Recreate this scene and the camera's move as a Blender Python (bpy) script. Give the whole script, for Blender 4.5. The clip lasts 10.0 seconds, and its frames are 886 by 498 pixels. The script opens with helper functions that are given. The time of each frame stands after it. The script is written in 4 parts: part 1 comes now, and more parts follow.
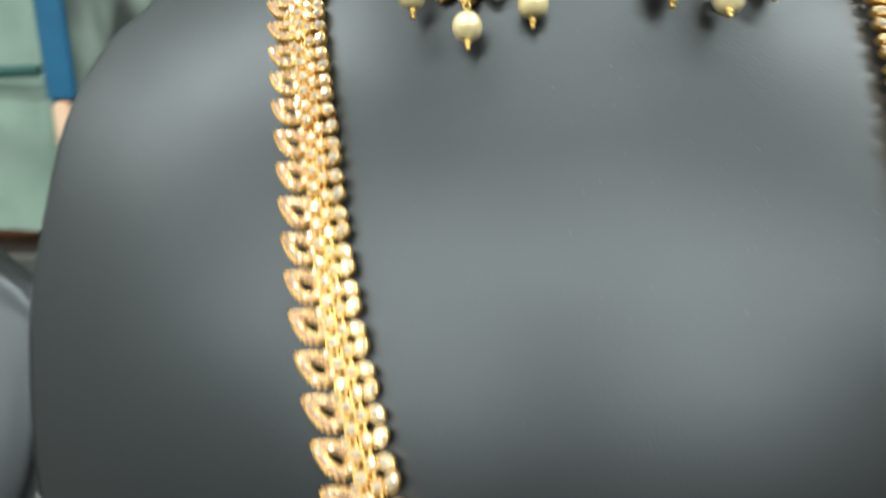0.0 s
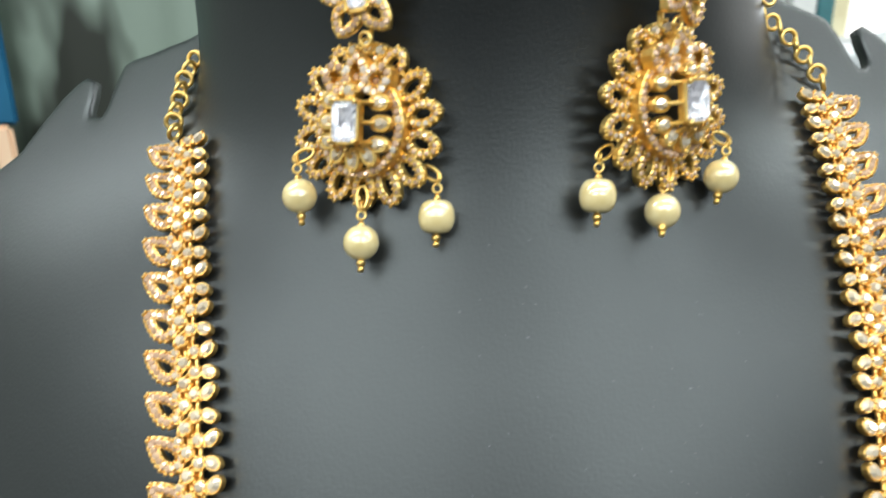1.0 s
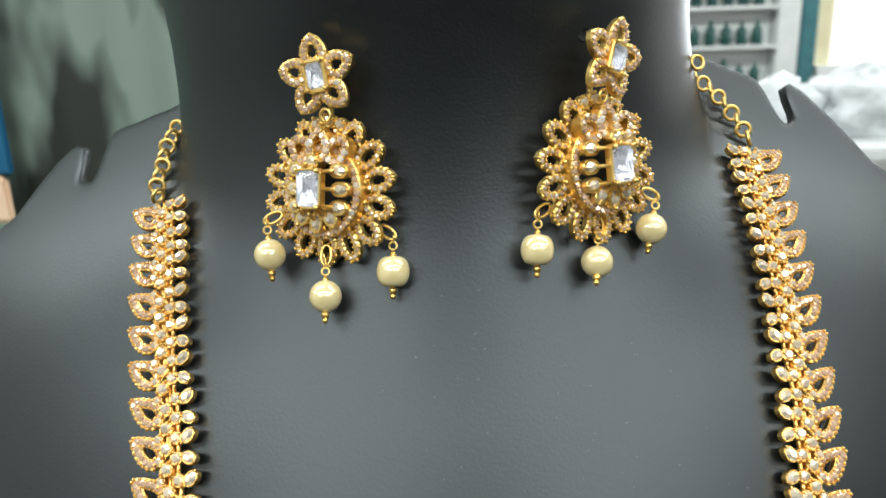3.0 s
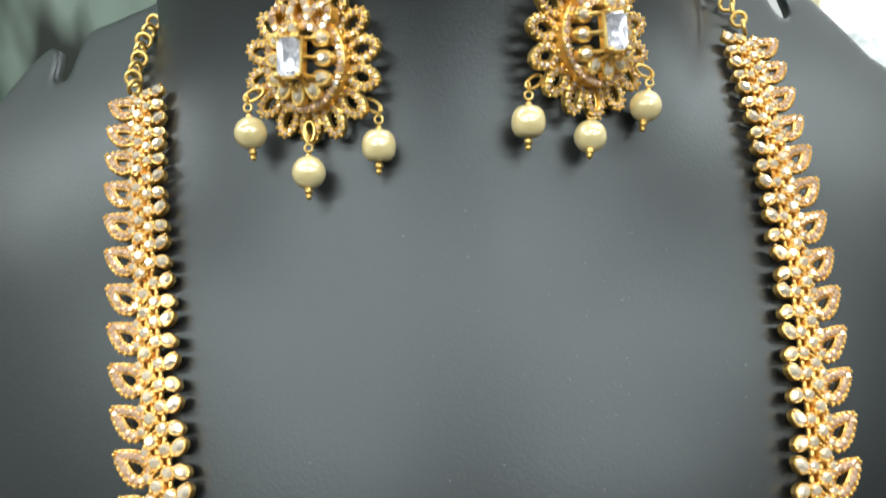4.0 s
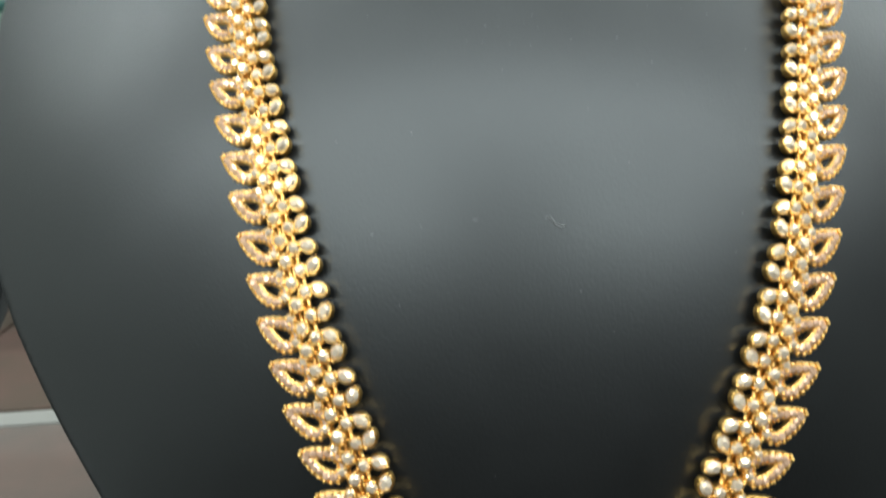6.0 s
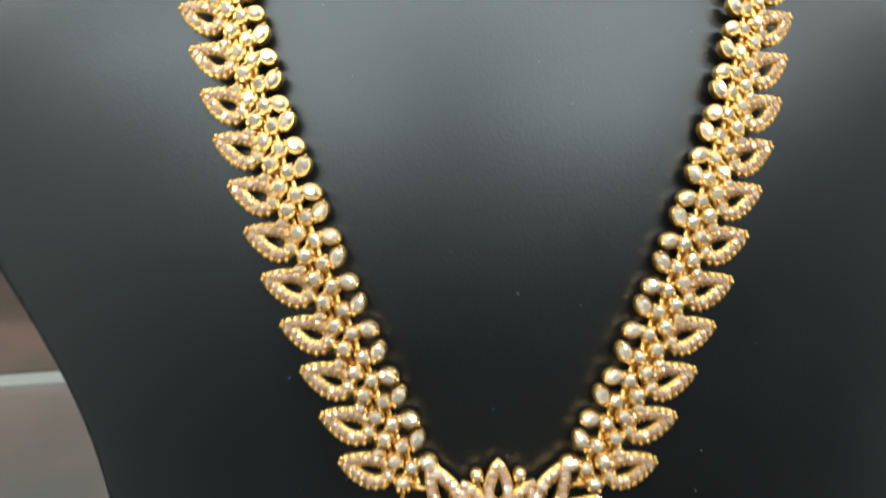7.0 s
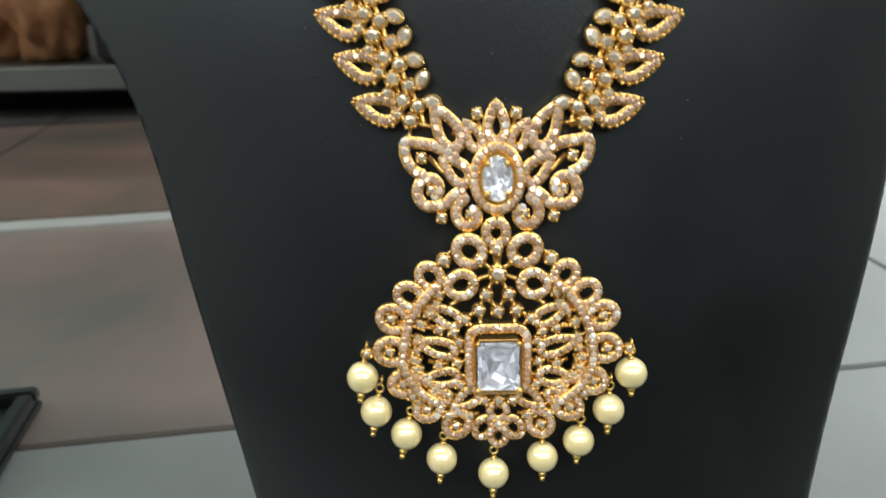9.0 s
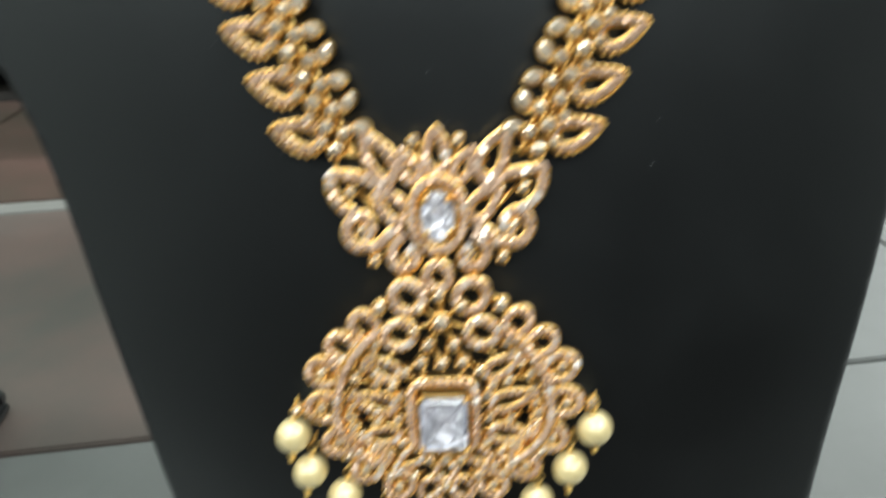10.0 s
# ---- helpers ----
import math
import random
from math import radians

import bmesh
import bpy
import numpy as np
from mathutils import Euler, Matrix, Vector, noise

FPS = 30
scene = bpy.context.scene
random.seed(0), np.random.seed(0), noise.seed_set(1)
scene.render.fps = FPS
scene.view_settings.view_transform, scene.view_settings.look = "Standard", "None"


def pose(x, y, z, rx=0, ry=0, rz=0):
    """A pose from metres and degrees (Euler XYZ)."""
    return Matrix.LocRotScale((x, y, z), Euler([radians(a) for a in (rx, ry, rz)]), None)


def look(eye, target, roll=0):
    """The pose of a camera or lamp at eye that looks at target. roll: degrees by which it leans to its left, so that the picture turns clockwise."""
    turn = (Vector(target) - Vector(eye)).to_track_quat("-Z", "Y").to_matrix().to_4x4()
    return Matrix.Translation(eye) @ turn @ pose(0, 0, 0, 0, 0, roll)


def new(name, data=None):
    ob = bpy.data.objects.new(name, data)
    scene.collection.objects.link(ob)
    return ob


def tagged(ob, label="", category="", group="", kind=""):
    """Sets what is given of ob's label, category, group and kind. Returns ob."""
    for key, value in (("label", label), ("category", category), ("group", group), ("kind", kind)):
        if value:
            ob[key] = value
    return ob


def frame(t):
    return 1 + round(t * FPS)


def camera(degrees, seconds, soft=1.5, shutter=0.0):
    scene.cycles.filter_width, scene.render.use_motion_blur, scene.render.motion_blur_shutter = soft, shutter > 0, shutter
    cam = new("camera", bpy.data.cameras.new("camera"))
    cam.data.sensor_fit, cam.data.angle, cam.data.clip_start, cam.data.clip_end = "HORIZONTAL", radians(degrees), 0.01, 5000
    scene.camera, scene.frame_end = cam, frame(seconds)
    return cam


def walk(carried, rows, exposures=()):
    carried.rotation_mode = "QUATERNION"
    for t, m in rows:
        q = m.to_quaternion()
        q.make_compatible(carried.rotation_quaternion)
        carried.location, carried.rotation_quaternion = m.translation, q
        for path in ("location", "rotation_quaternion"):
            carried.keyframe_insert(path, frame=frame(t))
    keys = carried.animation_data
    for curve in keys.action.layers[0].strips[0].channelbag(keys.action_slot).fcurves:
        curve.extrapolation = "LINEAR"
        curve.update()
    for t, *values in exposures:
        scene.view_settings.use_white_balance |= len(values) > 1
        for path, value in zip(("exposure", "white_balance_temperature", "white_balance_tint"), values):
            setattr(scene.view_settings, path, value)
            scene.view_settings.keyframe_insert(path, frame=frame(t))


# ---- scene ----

# Lengths below are millimetres in the frame of the display bust: x right, y away from the viewer,
# z up along the chest, origin at the square stone of the pendant. TILT stands that frame in the room.
MM = 0.001
LEAN = 18.0
TILT = Matrix.Translation((0.0, 0.0, 1.10)) @ pose(0, 0, 0, -LEAN, 0, 0)


def at(x, y, z):
    return TILT @ Vector((x * MM, y * MM, z * MM))


# ---------------------------------------------------------------- camera
cam = camera(62.0, 10.0, soft=1.5, shutter=0.48)
cam.data.dof.use_dof = True
cam.data.dof.focus_distance = 0.155
cam.data.dof.aperture_fstop = 24.0
# seconds, place in mm, yaw, pitch, roll in degrees
PATH = [
    (0, -36.92, -145.41, 191.62, 0.94, 3.19, -0.93),
    (0.1, -30.10, -142.59, 211.75, 3.74, -0.63, -1.58),
    (0.3, -28.90, -136.00, 221.00, 3.50, -0.08, -1.70),
    (0.5, -27.46, -128.13, 228.46, 1.94, 0.48, -1.82),
    (1, -18.80, -127.47, 245.13, 0.06, -0.21, -0.84),
    (1.5, -14.05, -130.89, 252.18, -0.93, 0.97, -2.16),
    (2, -18.60, -137.68, 255.58, -1.00, 1.34, -1.62),
    (2.1, -16.85, -139.18, 257.04, -0.69, 0.72, -1.38),
    (3.5, -10.59, -139.52, 239.05, -0.59, 3.00, -2.47),
    (4, -11.34, -135.91, 226.85, -1.08, 1.42, -2.54),
    (4.5, -16.31, -150.25, 204.51, -1.05, 4.20, -1.67),
    (5, -19.08, -148.40, 177.66, 0.39, 2.45, -1.31),
    (5.5, -14.59, -154.86, 161.19, 2.23, 0.60, -1.02),
    (5.7, -12.66, -159.67, 152.54, 2.68, 1.29, -0.75),
    (6.8, -18.28, -145.13, 92.36, -2.55, 5.32, -0.52),
    (7, -17.23, -148.93, 89.10, -2.83, 3.86, -0.71),
    (7.5, -17.39, -161.23, 70.27, -1.98, 2.40, -0.82),
    (8, -18.75, -165.84, 63.23, -0.93, -3.07, -1.04),
    (8.5, -17.56, -169.12, 48.04, 0.39, -4.08, -0.94),
    (9, -9.91, -162.93, 35.90, 0.70, -3.65, -1.21),
    (9.5, -7.68, -149.87, 28.73, 0.04, -5.57, -0.33),
    (9.8, -7.76, -146.70, 33.44, 0.44, -5.47, -1.00),
    (10, 4.59, -141.16, 50.39, 1.48, -6.63, -1.84),
]


def stand(x, y, z, yaw, pitch, roll):
    a, p = radians(yaw), radians(pitch)
    ahead = Vector((-math.sin(a) * math.cos(p), math.cos(a) * math.cos(p), math.sin(p)))
    eye = Vector((x, y, z)) * MM
    return TILT @ look(eye, eye + ahead, roll)


walk(cam, [(t, stand(*row)) for t, *row in PATH], ((0, 0.34), (1.0, 0.18), (2.0, 0.02), (3.5, 0.05), (4.5, 0.14), (5.5, 0.18), (7.0, 0.24), (8.0, 0.22), (9.0, -0.04), (10, -0.04)))

# ---------------------------------------------------------------- light
world = bpy.data.worlds.new("world")
scene.world = world
world.use_nodes = True
world.node_tree.nodes["Background"].inputs[0].default_value = (0.75, 0.85, 1.0, 1)
world.node_tree.nodes["Background"].inputs[1].default_value = 0.2
scene.view_settings.exposure = 0.0


def area(name, place, target, sx, sy, watts, colour):
    data = bpy.data.lights.new(name, "AREA")
    data.shape, data.size, data.size_y, data.energy, data.color = "RECTANGLE", sx, sy, watts, colour
    ob = new(name, data)
    ob.matrix_world = look(place, target)
    return ob


CEILING = 2.75
# x, y, length, breadth, watts of the ceiling tubes; the last, unseen, is added to brighten the back
STRIPS = [(-1.4, -2.5, 2.1, 0.75, 46), (1.4, -2.5, 2.1, 0.75, 46), (0.0, -1.2, 6.4, 0.16, 68), (0.0, 0.1, 6.4, 0.16, 60), (0.0, 1.6, 6.4, 0.16, 52), (1.6, 4.4, 5.0, 0.16, 80)]
for px, py, length, broad, watts in STRIPS:
    area("tube_light", (px, py, CEILING - 0.075), (px, py, 0), length, broad, watts, (0.93, 1.0, 0.985))
# daylight in the shop window
area("window_light", (4.1, 5.9, 1.7), (0.4, -0.5, 1.1), 2.0, 1.5, 90, (0.9, 0.96, 1.0))


# ---------------------------------------------------------------- materials
def material(name, colour, rough=0.5, metal=0.0, **more):
    m = bpy.data.materials.new(name)
    m.use_nodes = True
    b = m.node_tree.nodes["Principled BSDF"]
    b.inputs["Base Color"].default_value = (*colour, 1)
    b.inputs["Roughness"].default_value = rough
    b.inputs["Metallic"].default_value = metal
    for key, value in more.items():
        b.inputs[key.replace("_", " ")].default_value = value
    return m


def node(m, kind, **inputs):
    n = m.node_tree.nodes.new(kind)
    for key, value in inputs.items():
        n.inputs[key].default_value = value
    return n


def wire(m, a, out, b, into):
    m.node_tree.links.new(a.outputs[out], b.inputs[into])


def vary(m, colours, scale, detail=4.0, rough=None, coords="Object"):
    """Two-scale mottling of colour (and roughness)."""
    b = m.node_tree.nodes["Principled BSDF"]
    co = m.node_tree.nodes.new("ShaderNodeTexCoord")
    n = node(m, "ShaderNodeTexNoise", Scale=scale, Detail=detail, Roughness=0.6)
    wire(m, co, coords, n, "Vector")
    r = m.node_tree.nodes.new("ShaderNodeValToRGB")
    r.color_ramp.elements[0].position, r.color_ramp.elements[1].position = 0.3, 0.72
    r.color_ramp.elements[0].color, r.color_ramp.elements[1].color = (*colours[0], 1), (*colours[1], 1)
    wire(m, n, "Fac", r, "Fac")
    wire(m, r, "Color", b, "Base Color")
    if rough:
        k = node(m, "ShaderNodeMapRange", **{"To Min": rough[0], "To Max": rough[1]})
        wire(m, n, "Fac", k, "Value")
        wire(m, k, "Result", b, "Roughness")
    return m


def grain(m, scale, strength, distance, coords="Object", kind="ShaderNodeTexNoise"):
    b = m.node_tree.nodes["Principled BSDF"]
    co = m.node_tree.nodes.new("ShaderNodeTexCoord")
    n = node(m, kind, Scale=scale)
    wire(m, co, coords, n, "Vector")
    bump = node(m, "ShaderNodeBump", Strength=strength, Distance=distance)
    wire(m, n, "Fac" if kind == "ShaderNodeTexNoise" else "Distance", bump, "Height")
    wire(m, bump, "Normal", b, "Normal")
    return m


leather = material("black_leatherette", (0.012, 0.013, 0.014), 0.5, 0.0, Specular_IOR_Level=0.95, Specular_Tint=(0.90, 0.97, 1.0, 1.0))
vary(leather, ((0.0006, 0.0007, 0.0008), (0.0014, 0.0016, 0.0017)), 35, 6, (0.35, 0.44))
grain(leather, 1400, 0.09, 0.0004)
gold = material("polished_gold_plate", (0.84, 0.52, 0.15), 0.22, 1.0)
vary(gold, ((0.88, 0.55, 0.14), (1.0, 0.75, 0.29)), 260, 3, (0.28, 0.42))
rose = material("cast_gold_setting", (0.84, 0.52, 0.22), 0.3, 1.0)
vary(rose, ((0.84, 0.48, 0.12), (1.0, 0.69, 0.26)), 500, 3, (0.26, 0.4))
def sparkle(m, colours):
    """Each stone or foil plate takes its own shade; the palest are painted-in sparkle."""
    geo = m.node_tree.nodes.new("ShaderNodeNewGeometry")
    r = m.node_tree.nodes.new("ShaderNodeValToRGB")
    r.color_ramp.elements[0].color, r.color_ramp.elements[1].color = (*colours[0], 1), (*colours[-1], 1)
    for q, col in zip((0.5, 0.85), colours[1:3]):
        r.color_ramp.elements.new(q).color = (*col, 1)
    wire(m, geo, "Random Per Island", r, "Fac")
    wire(m, r, "Color", m.node_tree.nodes["Principled BSDF"], "Base Color")
    return m


crystal = sparkle(material("champagne_stone", (0.75, 0.55, 0.40), 0.13, 0.35), ((0.58, 0.37, 0.24), (0.74, 0.50, 0.35), (0.84, 0.62, 0.46), (1.0, 0.93, 0.86)))
bright = material("bright_stone", (0.90, 0.82, 0.74), 0.12, 0.55)
vary(bright, ((0.86, 0.70, 0.50), (0.98, 0.88, 0.74)), 700, 2, (0.1, 0.24))
clear = material("clear_crystal", (0.97, 0.98, 1.0), 0.02, 0.0, Transmission_Weight=1.0, IOR=1.42)
foil = sparkle(material("silver_foil", (0.70, 0.69, 0.73), 0.3, 0.55), ((0.40, 0.40, 0.44), (0.62, 0.61, 0.66), (0.78, 0.77, 0.82), (0.95, 0.95, 0.98)))
pearl = material("cream_pearl", (0.62, 0.53, 0.28), 0.2, 0.08, Coat_Weight=1.0, Coat_Roughness=0.035, Coat_IOR=1.95)
vary(pearl, ((0.84, 0.66, 0.30), (0.95, 0.81, 0.46)), 160, 2, (0.16, 0.26))
hole_black = material("hole_black", (0.002, 0.002, 0.002), 0.9)
lint = material("lint", (0.16, 0.165, 0.165), 0.9)


# ---------------------------------------------------------------- mesh helpers
def mesh_of(name, verts, faces, mats, index=None, smooth=None):
    me = bpy.data.meshes.new(name)
    me.from_pydata([tuple(float(c) * MM for c in v) for v in verts], [], faces)
    for m in mats:
        me.materials.append(m)
    if index:
        me.polygons.foreach_set("material_index", index)
    if smooth is not None:
        me.polygons.foreach_set("use_smooth", [smooth] * len(faces) if isinstance(smooth, bool) else smooth)
    me.update()
    return me


class Shape:
    """Vertices and faces in mm: (a, b) in the plane of a jewel, h towards the viewer."""

    def __init__(self):
        self.v, self.f, self.s = [], [], []

    def add(self, verts, faces, smooth=False):
        n = len(self.v)
        self.v += [tuple(p) for p in verts]
        self.f += [tuple(i + n for i in q) for q in faces]
        self.s += [smooth] * len(faces)
        return self

    def band(self, pts, width, low, high, closed=True):
        """A setting with a softened profile along a line."""
        pts = np.array(pts, float)
        n = len(pts)
        if closed:
            tan = np.roll(pts, -1, 0) - np.roll(pts, 1, 0)
        else:
            tan = np.gradient(pts, axis=0)
        tan /= np.linalg.norm(tan, axis=1)[:, None] + 1e-9
        side = np.stack([-tan[:, 1], tan[:, 0]], 1)
        w = width / 2
        prof = [(-w, low), (-w, high - 0.25), (-w * 0.55, high), (w * 0.55, high), (w, high - 0.25), (w, low)]
        verts = [(*(p + s * o), h) for p, s in zip(pts, side) for o, h in prof]
        k = len(prof)
        faces = []
        for i in range(n if closed else n - 1):
            j = (i + 1) % n
            for q in range(k):
                r = (q + 1) % k
                faces.append((i * k + q, j * k + q, j * k + r, i * k + r))
        if not closed:
            faces += [tuple(range(k)), tuple(range((n - 1) * k, n * k))[::-1]]
        return self.add(verts, faces)

    def stone(self, a, b, r, h, sides=8, turn=0.0, deep=0.55):
        """A brilliant-cut stone: table, crown facets and a low belt."""
        ring = lambda rad, z, o: [(a + rad * math.cos(turn + 2 * math.pi * (i + o) / sides), b + rad * math.sin(turn + 2 * math.pi * (i + o) / sides), z) for i in range(sides)]  # noqa: E731
        verts = ring(r, h - 0.25, 0) + ring(r, h, 0) + ring(r * 0.55, h + r * deep, 0.5)
        ta, tb = random.uniform(-0.25, 0.25), random.uniform(-0.25, 0.25)
        verts = [(x, y, z + (x - a) * ta + (y - b) * tb) for x, y, z in verts]
        n = sides
        faces = [(i, (i + 1) % n, n + (i + 1) % n, n + i) for i in range(n)]
        faces += [(n + i, n + (i + 1) % n, 2 * n + i) for i in range(n)]
        faces += [(n + (i + 1) % n, 2 * n + (i + 1) % n, 2 * n + i) for i in range(n)]
        faces += [tuple(range(2 * n, 3 * n))]
        return self.add(verts, faces)

    def marquise(self, a, b, length, width, h, angle, deep=0.7):
        ca, sa = math.cos(angle), math.sin(angle)
        def ring(scale, z):
            out = []
            for i in range(10):
                t = 2 * math.pi * i / 10
                x = length / 2 * math.cos(t) * scale
                y = width / 2 * math.sin(t) * abs(math.sin(t)) ** 0.25 * scale
                out.append((a + x * ca - y * sa, b + x * sa + y * ca, z))
            return out
        verts = ring(1, h - 0.4) + ring(1, h) + ring(0.5, h + width * 0.5 * deep)
        faces = [(k * 10 + i, k * 10 + (i + 1) % 10, (k + 1) * 10 + (i + 1) % 10, (k + 1) * 10 + i) for k in (0, 1) for i in range(10)]
        faces.append(tuple(range(20, 30)))
        return self.add(verts, faces)

    def bead(self, a, b, h, r, rings=3, sides=6):
        verts, faces = [(a, b, h - r)], []
        for i in range(1, rings + 1):
            t = math.pi * i / (rings + 1)
            verts += [(a + r * math.sin(t) * math.cos(2 * math.pi * j / sides), b + r * math.sin(t) * math.sin(2 * math.pi * j / sides), h - r * math.cos(t)) for j in range(sides)]
        verts.append((a, b, h + r))
        for j in range(sides):
            k = (j + 1) % sides
            faces.append((0, 1 + k, 1 + j))
            for i in range(rings - 1):
                faces.append((1 + i * sides + j, 1 + i * sides + k, 1 + (i + 1) * sides + k, 1 + (i + 1) * sides + j))
            faces.append((1 + (rings - 1) * sides + j, 1 + (rings - 1) * sides + k, len(verts) - 1))
        return self.add(verts, faces, True)

    def tube(self, pts, r, sides=8, closed=False):
        """A wire of radius r through points (a, b, h)."""
        pts = [Vector(p) for p in pts]
        n = len(pts)
        verts, faces = [], []
        up = None
        for i, p in enumerate(pts):
            t = (pts[(i + 1) % n] - pts[i - 1] if closed else pts[min(i + 1, n - 1)] - pts[max(i - 1, 0)]).normalized()
            if up is None:
                up = t.orthogonal().normalized()
            up = (up - t * up.dot(t)).normalized()
            side = t.cross(up)
            verts += [tuple(p + (up * math.cos(2 * math.pi * j / sides) + side * math.sin(2 * math.pi * j / sides)) * r) for j in range(sides)]
        for i in range(n if closed else n - 1):
            for j in range(sides):
                k = (j + 1) % sides
                faces.append((i * sides + j, ((i + 1) % n) * sides + j, ((i + 1) % n) * sides + k, i * sides + k))
        if not closed:
            faces += [tuple(range(sides))[::-1], tuple(range((n - 1) * sides, n * sides))]
        return self.add(verts, faces, True)

    def mesh(self, name, mat, flip=False):
        v = [(-x, y, z) for x, y, z in self.v] if flip else self.v
        f = [q[::-1] for q in self.f] if flip else self.f
        return mesh_of(name, v, f, [mat], None, self.s)


def part(name, me, parent, label="", m=None):
    ob = new(name, me)
    ob.parent = parent
    if m is not None:
        ob.matrix_basis = m
    if label:
        ob["label"] = label
    return ob


def thing(name, label, category, m=None, group="", kind=""):
    ob = new(name)
    ob.empty_display_size = 0.01
    ob.matrix_basis = TILT if m is None else m
    return tagged(ob, label, category, group, kind)


def along(pts, step, closed=True):
    """Points at even steps on a polyline."""
    pts = np.array(pts, float)
    if closed:
        pts = np.vstack([pts, pts[:1]])
    d = np.r_[0, np.cumsum(np.linalg.norm(np.diff(pts, axis=0), axis=1))]
    n = max(3, int(round(d[-1] / step)))
    s = np.linspace(0, d[-1], n, endpoint=not closed)
    return np.stack([np.interp(s, d, pts[:, i]) for i in range(pts.shape[1])], 1)


def drop_line(root, tip, half, n=28, belly=0.55):
    """A leaf outline from a round root to a pointed tip."""
    root, tip = np.array(root, float), np.array(tip, float)
    ax = tip - root
    ln = np.linalg.norm(ax)
    ax /= ln
    sd = np.array([-ax[1], ax[0]])
    out = []
    for i in range(n):
        t = 2 * math.pi * i / n
        u = 0.5 - 0.5 * math.cos(t)
        w = math.sin(t) * (1 - u) ** belly * 1.55
        out.append(root + ax * ln * u + sd * half * w)
    return np.array(out)


def round_line(c, rx, ry, n=28, turn=0.0):
    t = np.linspace(0, 2 * np.pi, n, endpoint=False)
    x, y = rx * np.cos(t), ry * np.sin(t)
    return np.stack([c[0] + x * math.cos(turn) - y * math.sin(turn), c[1] + x * math.sin(turn) + y * math.cos(turn)], 1)


class Jewel:
    """Gold setting, small set stones and larger stones of one piece of jewellery."""

    def __init__(self):
        self.metal, self.pave = Shape(), Shape()
        self.rounds, self.leaves = [], []

    def pave_band(self, line, width=1.7, low=-0.6, high=0.7, closed=True, step=1.45, stone=0.64, beads=True, lift=0.0, cover=0.43):
        line, width, stone = np.array(line, float), width * 1.22, stone * 1.2
        self.metal.band(along(line, 0.75, closed), width, low + lift, high + lift, closed)
        pts = along(line, step, closed)
        n = len(pts)
        for i, (a, b) in enumerate(pts):
            self.pave.stone(a, b, max(stone, width * cover) * random.uniform(0.94, 1.06), high + lift - 0.04, 6, random.uniform(0, 1), 0.4)
            if beads:
                j = (i + 1) % n if closed else min(i + 1, n - 1)
                mid, t = (pts[i] + pts[j]) / 2, pts[j] - pts[i]
                ln = np.linalg.norm(t)
                if ln > 1e-6:
                    s = np.array([-t[1], t[0]]) / ln * width * 0.43
                    for q in (mid + s, mid - s):
                        self.metal.bead(q[0], q[1], high + lift + 0.08, 0.23, 2, 5)
        return self

    def set_stone(self, a, b, r, h=0.6, prongs=4, low=-0.6, turn=0.4):
        """A round stone in a cup with prongs."""
        self.metal.band(round_line((a, b), r * 0.95, r * 0.95, 12), r * 0.55, low, h - 0.05)
        self.rounds.append((a, b, r * 0.92, h))
        for i in range(prongs):
            t = turn + 2 * math.pi * i / prongs
            self.metal.bead(a + r * 1.02 * math.cos(t), b + r * 1.02 * math.sin(t), h + 0.16, 0.46, 3, 6)
        return self

    def set_leaf(self, a, b, length, h, angle):
        """A marquise stone; its cup is built by the piece."""
        self.leaves.append((a, b, length, h, angle))
        return self

    def fit_stones(self, parent, flip=False):
        """The larger stones as pieces of their own on the setting."""
        s = -1 if flip else 1
        for a, b, r, h in self.rounds:
            m = pose(s * a * MM, b * MM, h * MM, random.uniform(-9, 9), random.uniform(-9, 9), random.uniform(0, 90)) @ Matrix.Scale(r, 4)
            part("round_stone", ROUND, parent, "", m)
        for a, b, length, h, t in self.leaves:
            m = pose(s * a * MM, b * MM, h * MM, random.uniform(-7, 7), random.uniform(-7, 7), math.degrees(math.pi - t if flip else t)) @ Matrix.Scale(length / 3.3, 4)
            part("marquise_stone", MARQUISE, parent, "", m)

    def star(self, a, b, r=1.5):
        return self.set_stone(a, b, r * 0.72, 0.7, 4, -0.6, math.pi / 4 + random.uniform(-0.3, 0.3))

    def bar(self, p, q, r=0.42, h=-0.1):
        self.metal.tube([(*p, h), ((p[0] + q[0]) / 2, (p[1] + q[1]) / 2, h), (*q, h)], r, 6)
        return self


ROUND = Shape().stone(0, 0, 1.0, 0.0, 8).mesh("round_stone", bright)
MARQUISE = Shape().marquise(0, 0, 3.3, 2.35, 0.0, 0.0).mesh("marquise_stone", bright)


def lay(x, y, z, a, b, n, scale=1.0):
    """The pose of a flat jewel: its a, b and n axes in the bust's frame."""
    m = Matrix.Identity(4)
    for i, ax in enumerate((a, b, n)):
        for r in range(3):
            m[r][i] = ax[r] * scale
    m[0][3], m[1][3], m[2][3] = x * MM, y * MM, z * MM
    return m


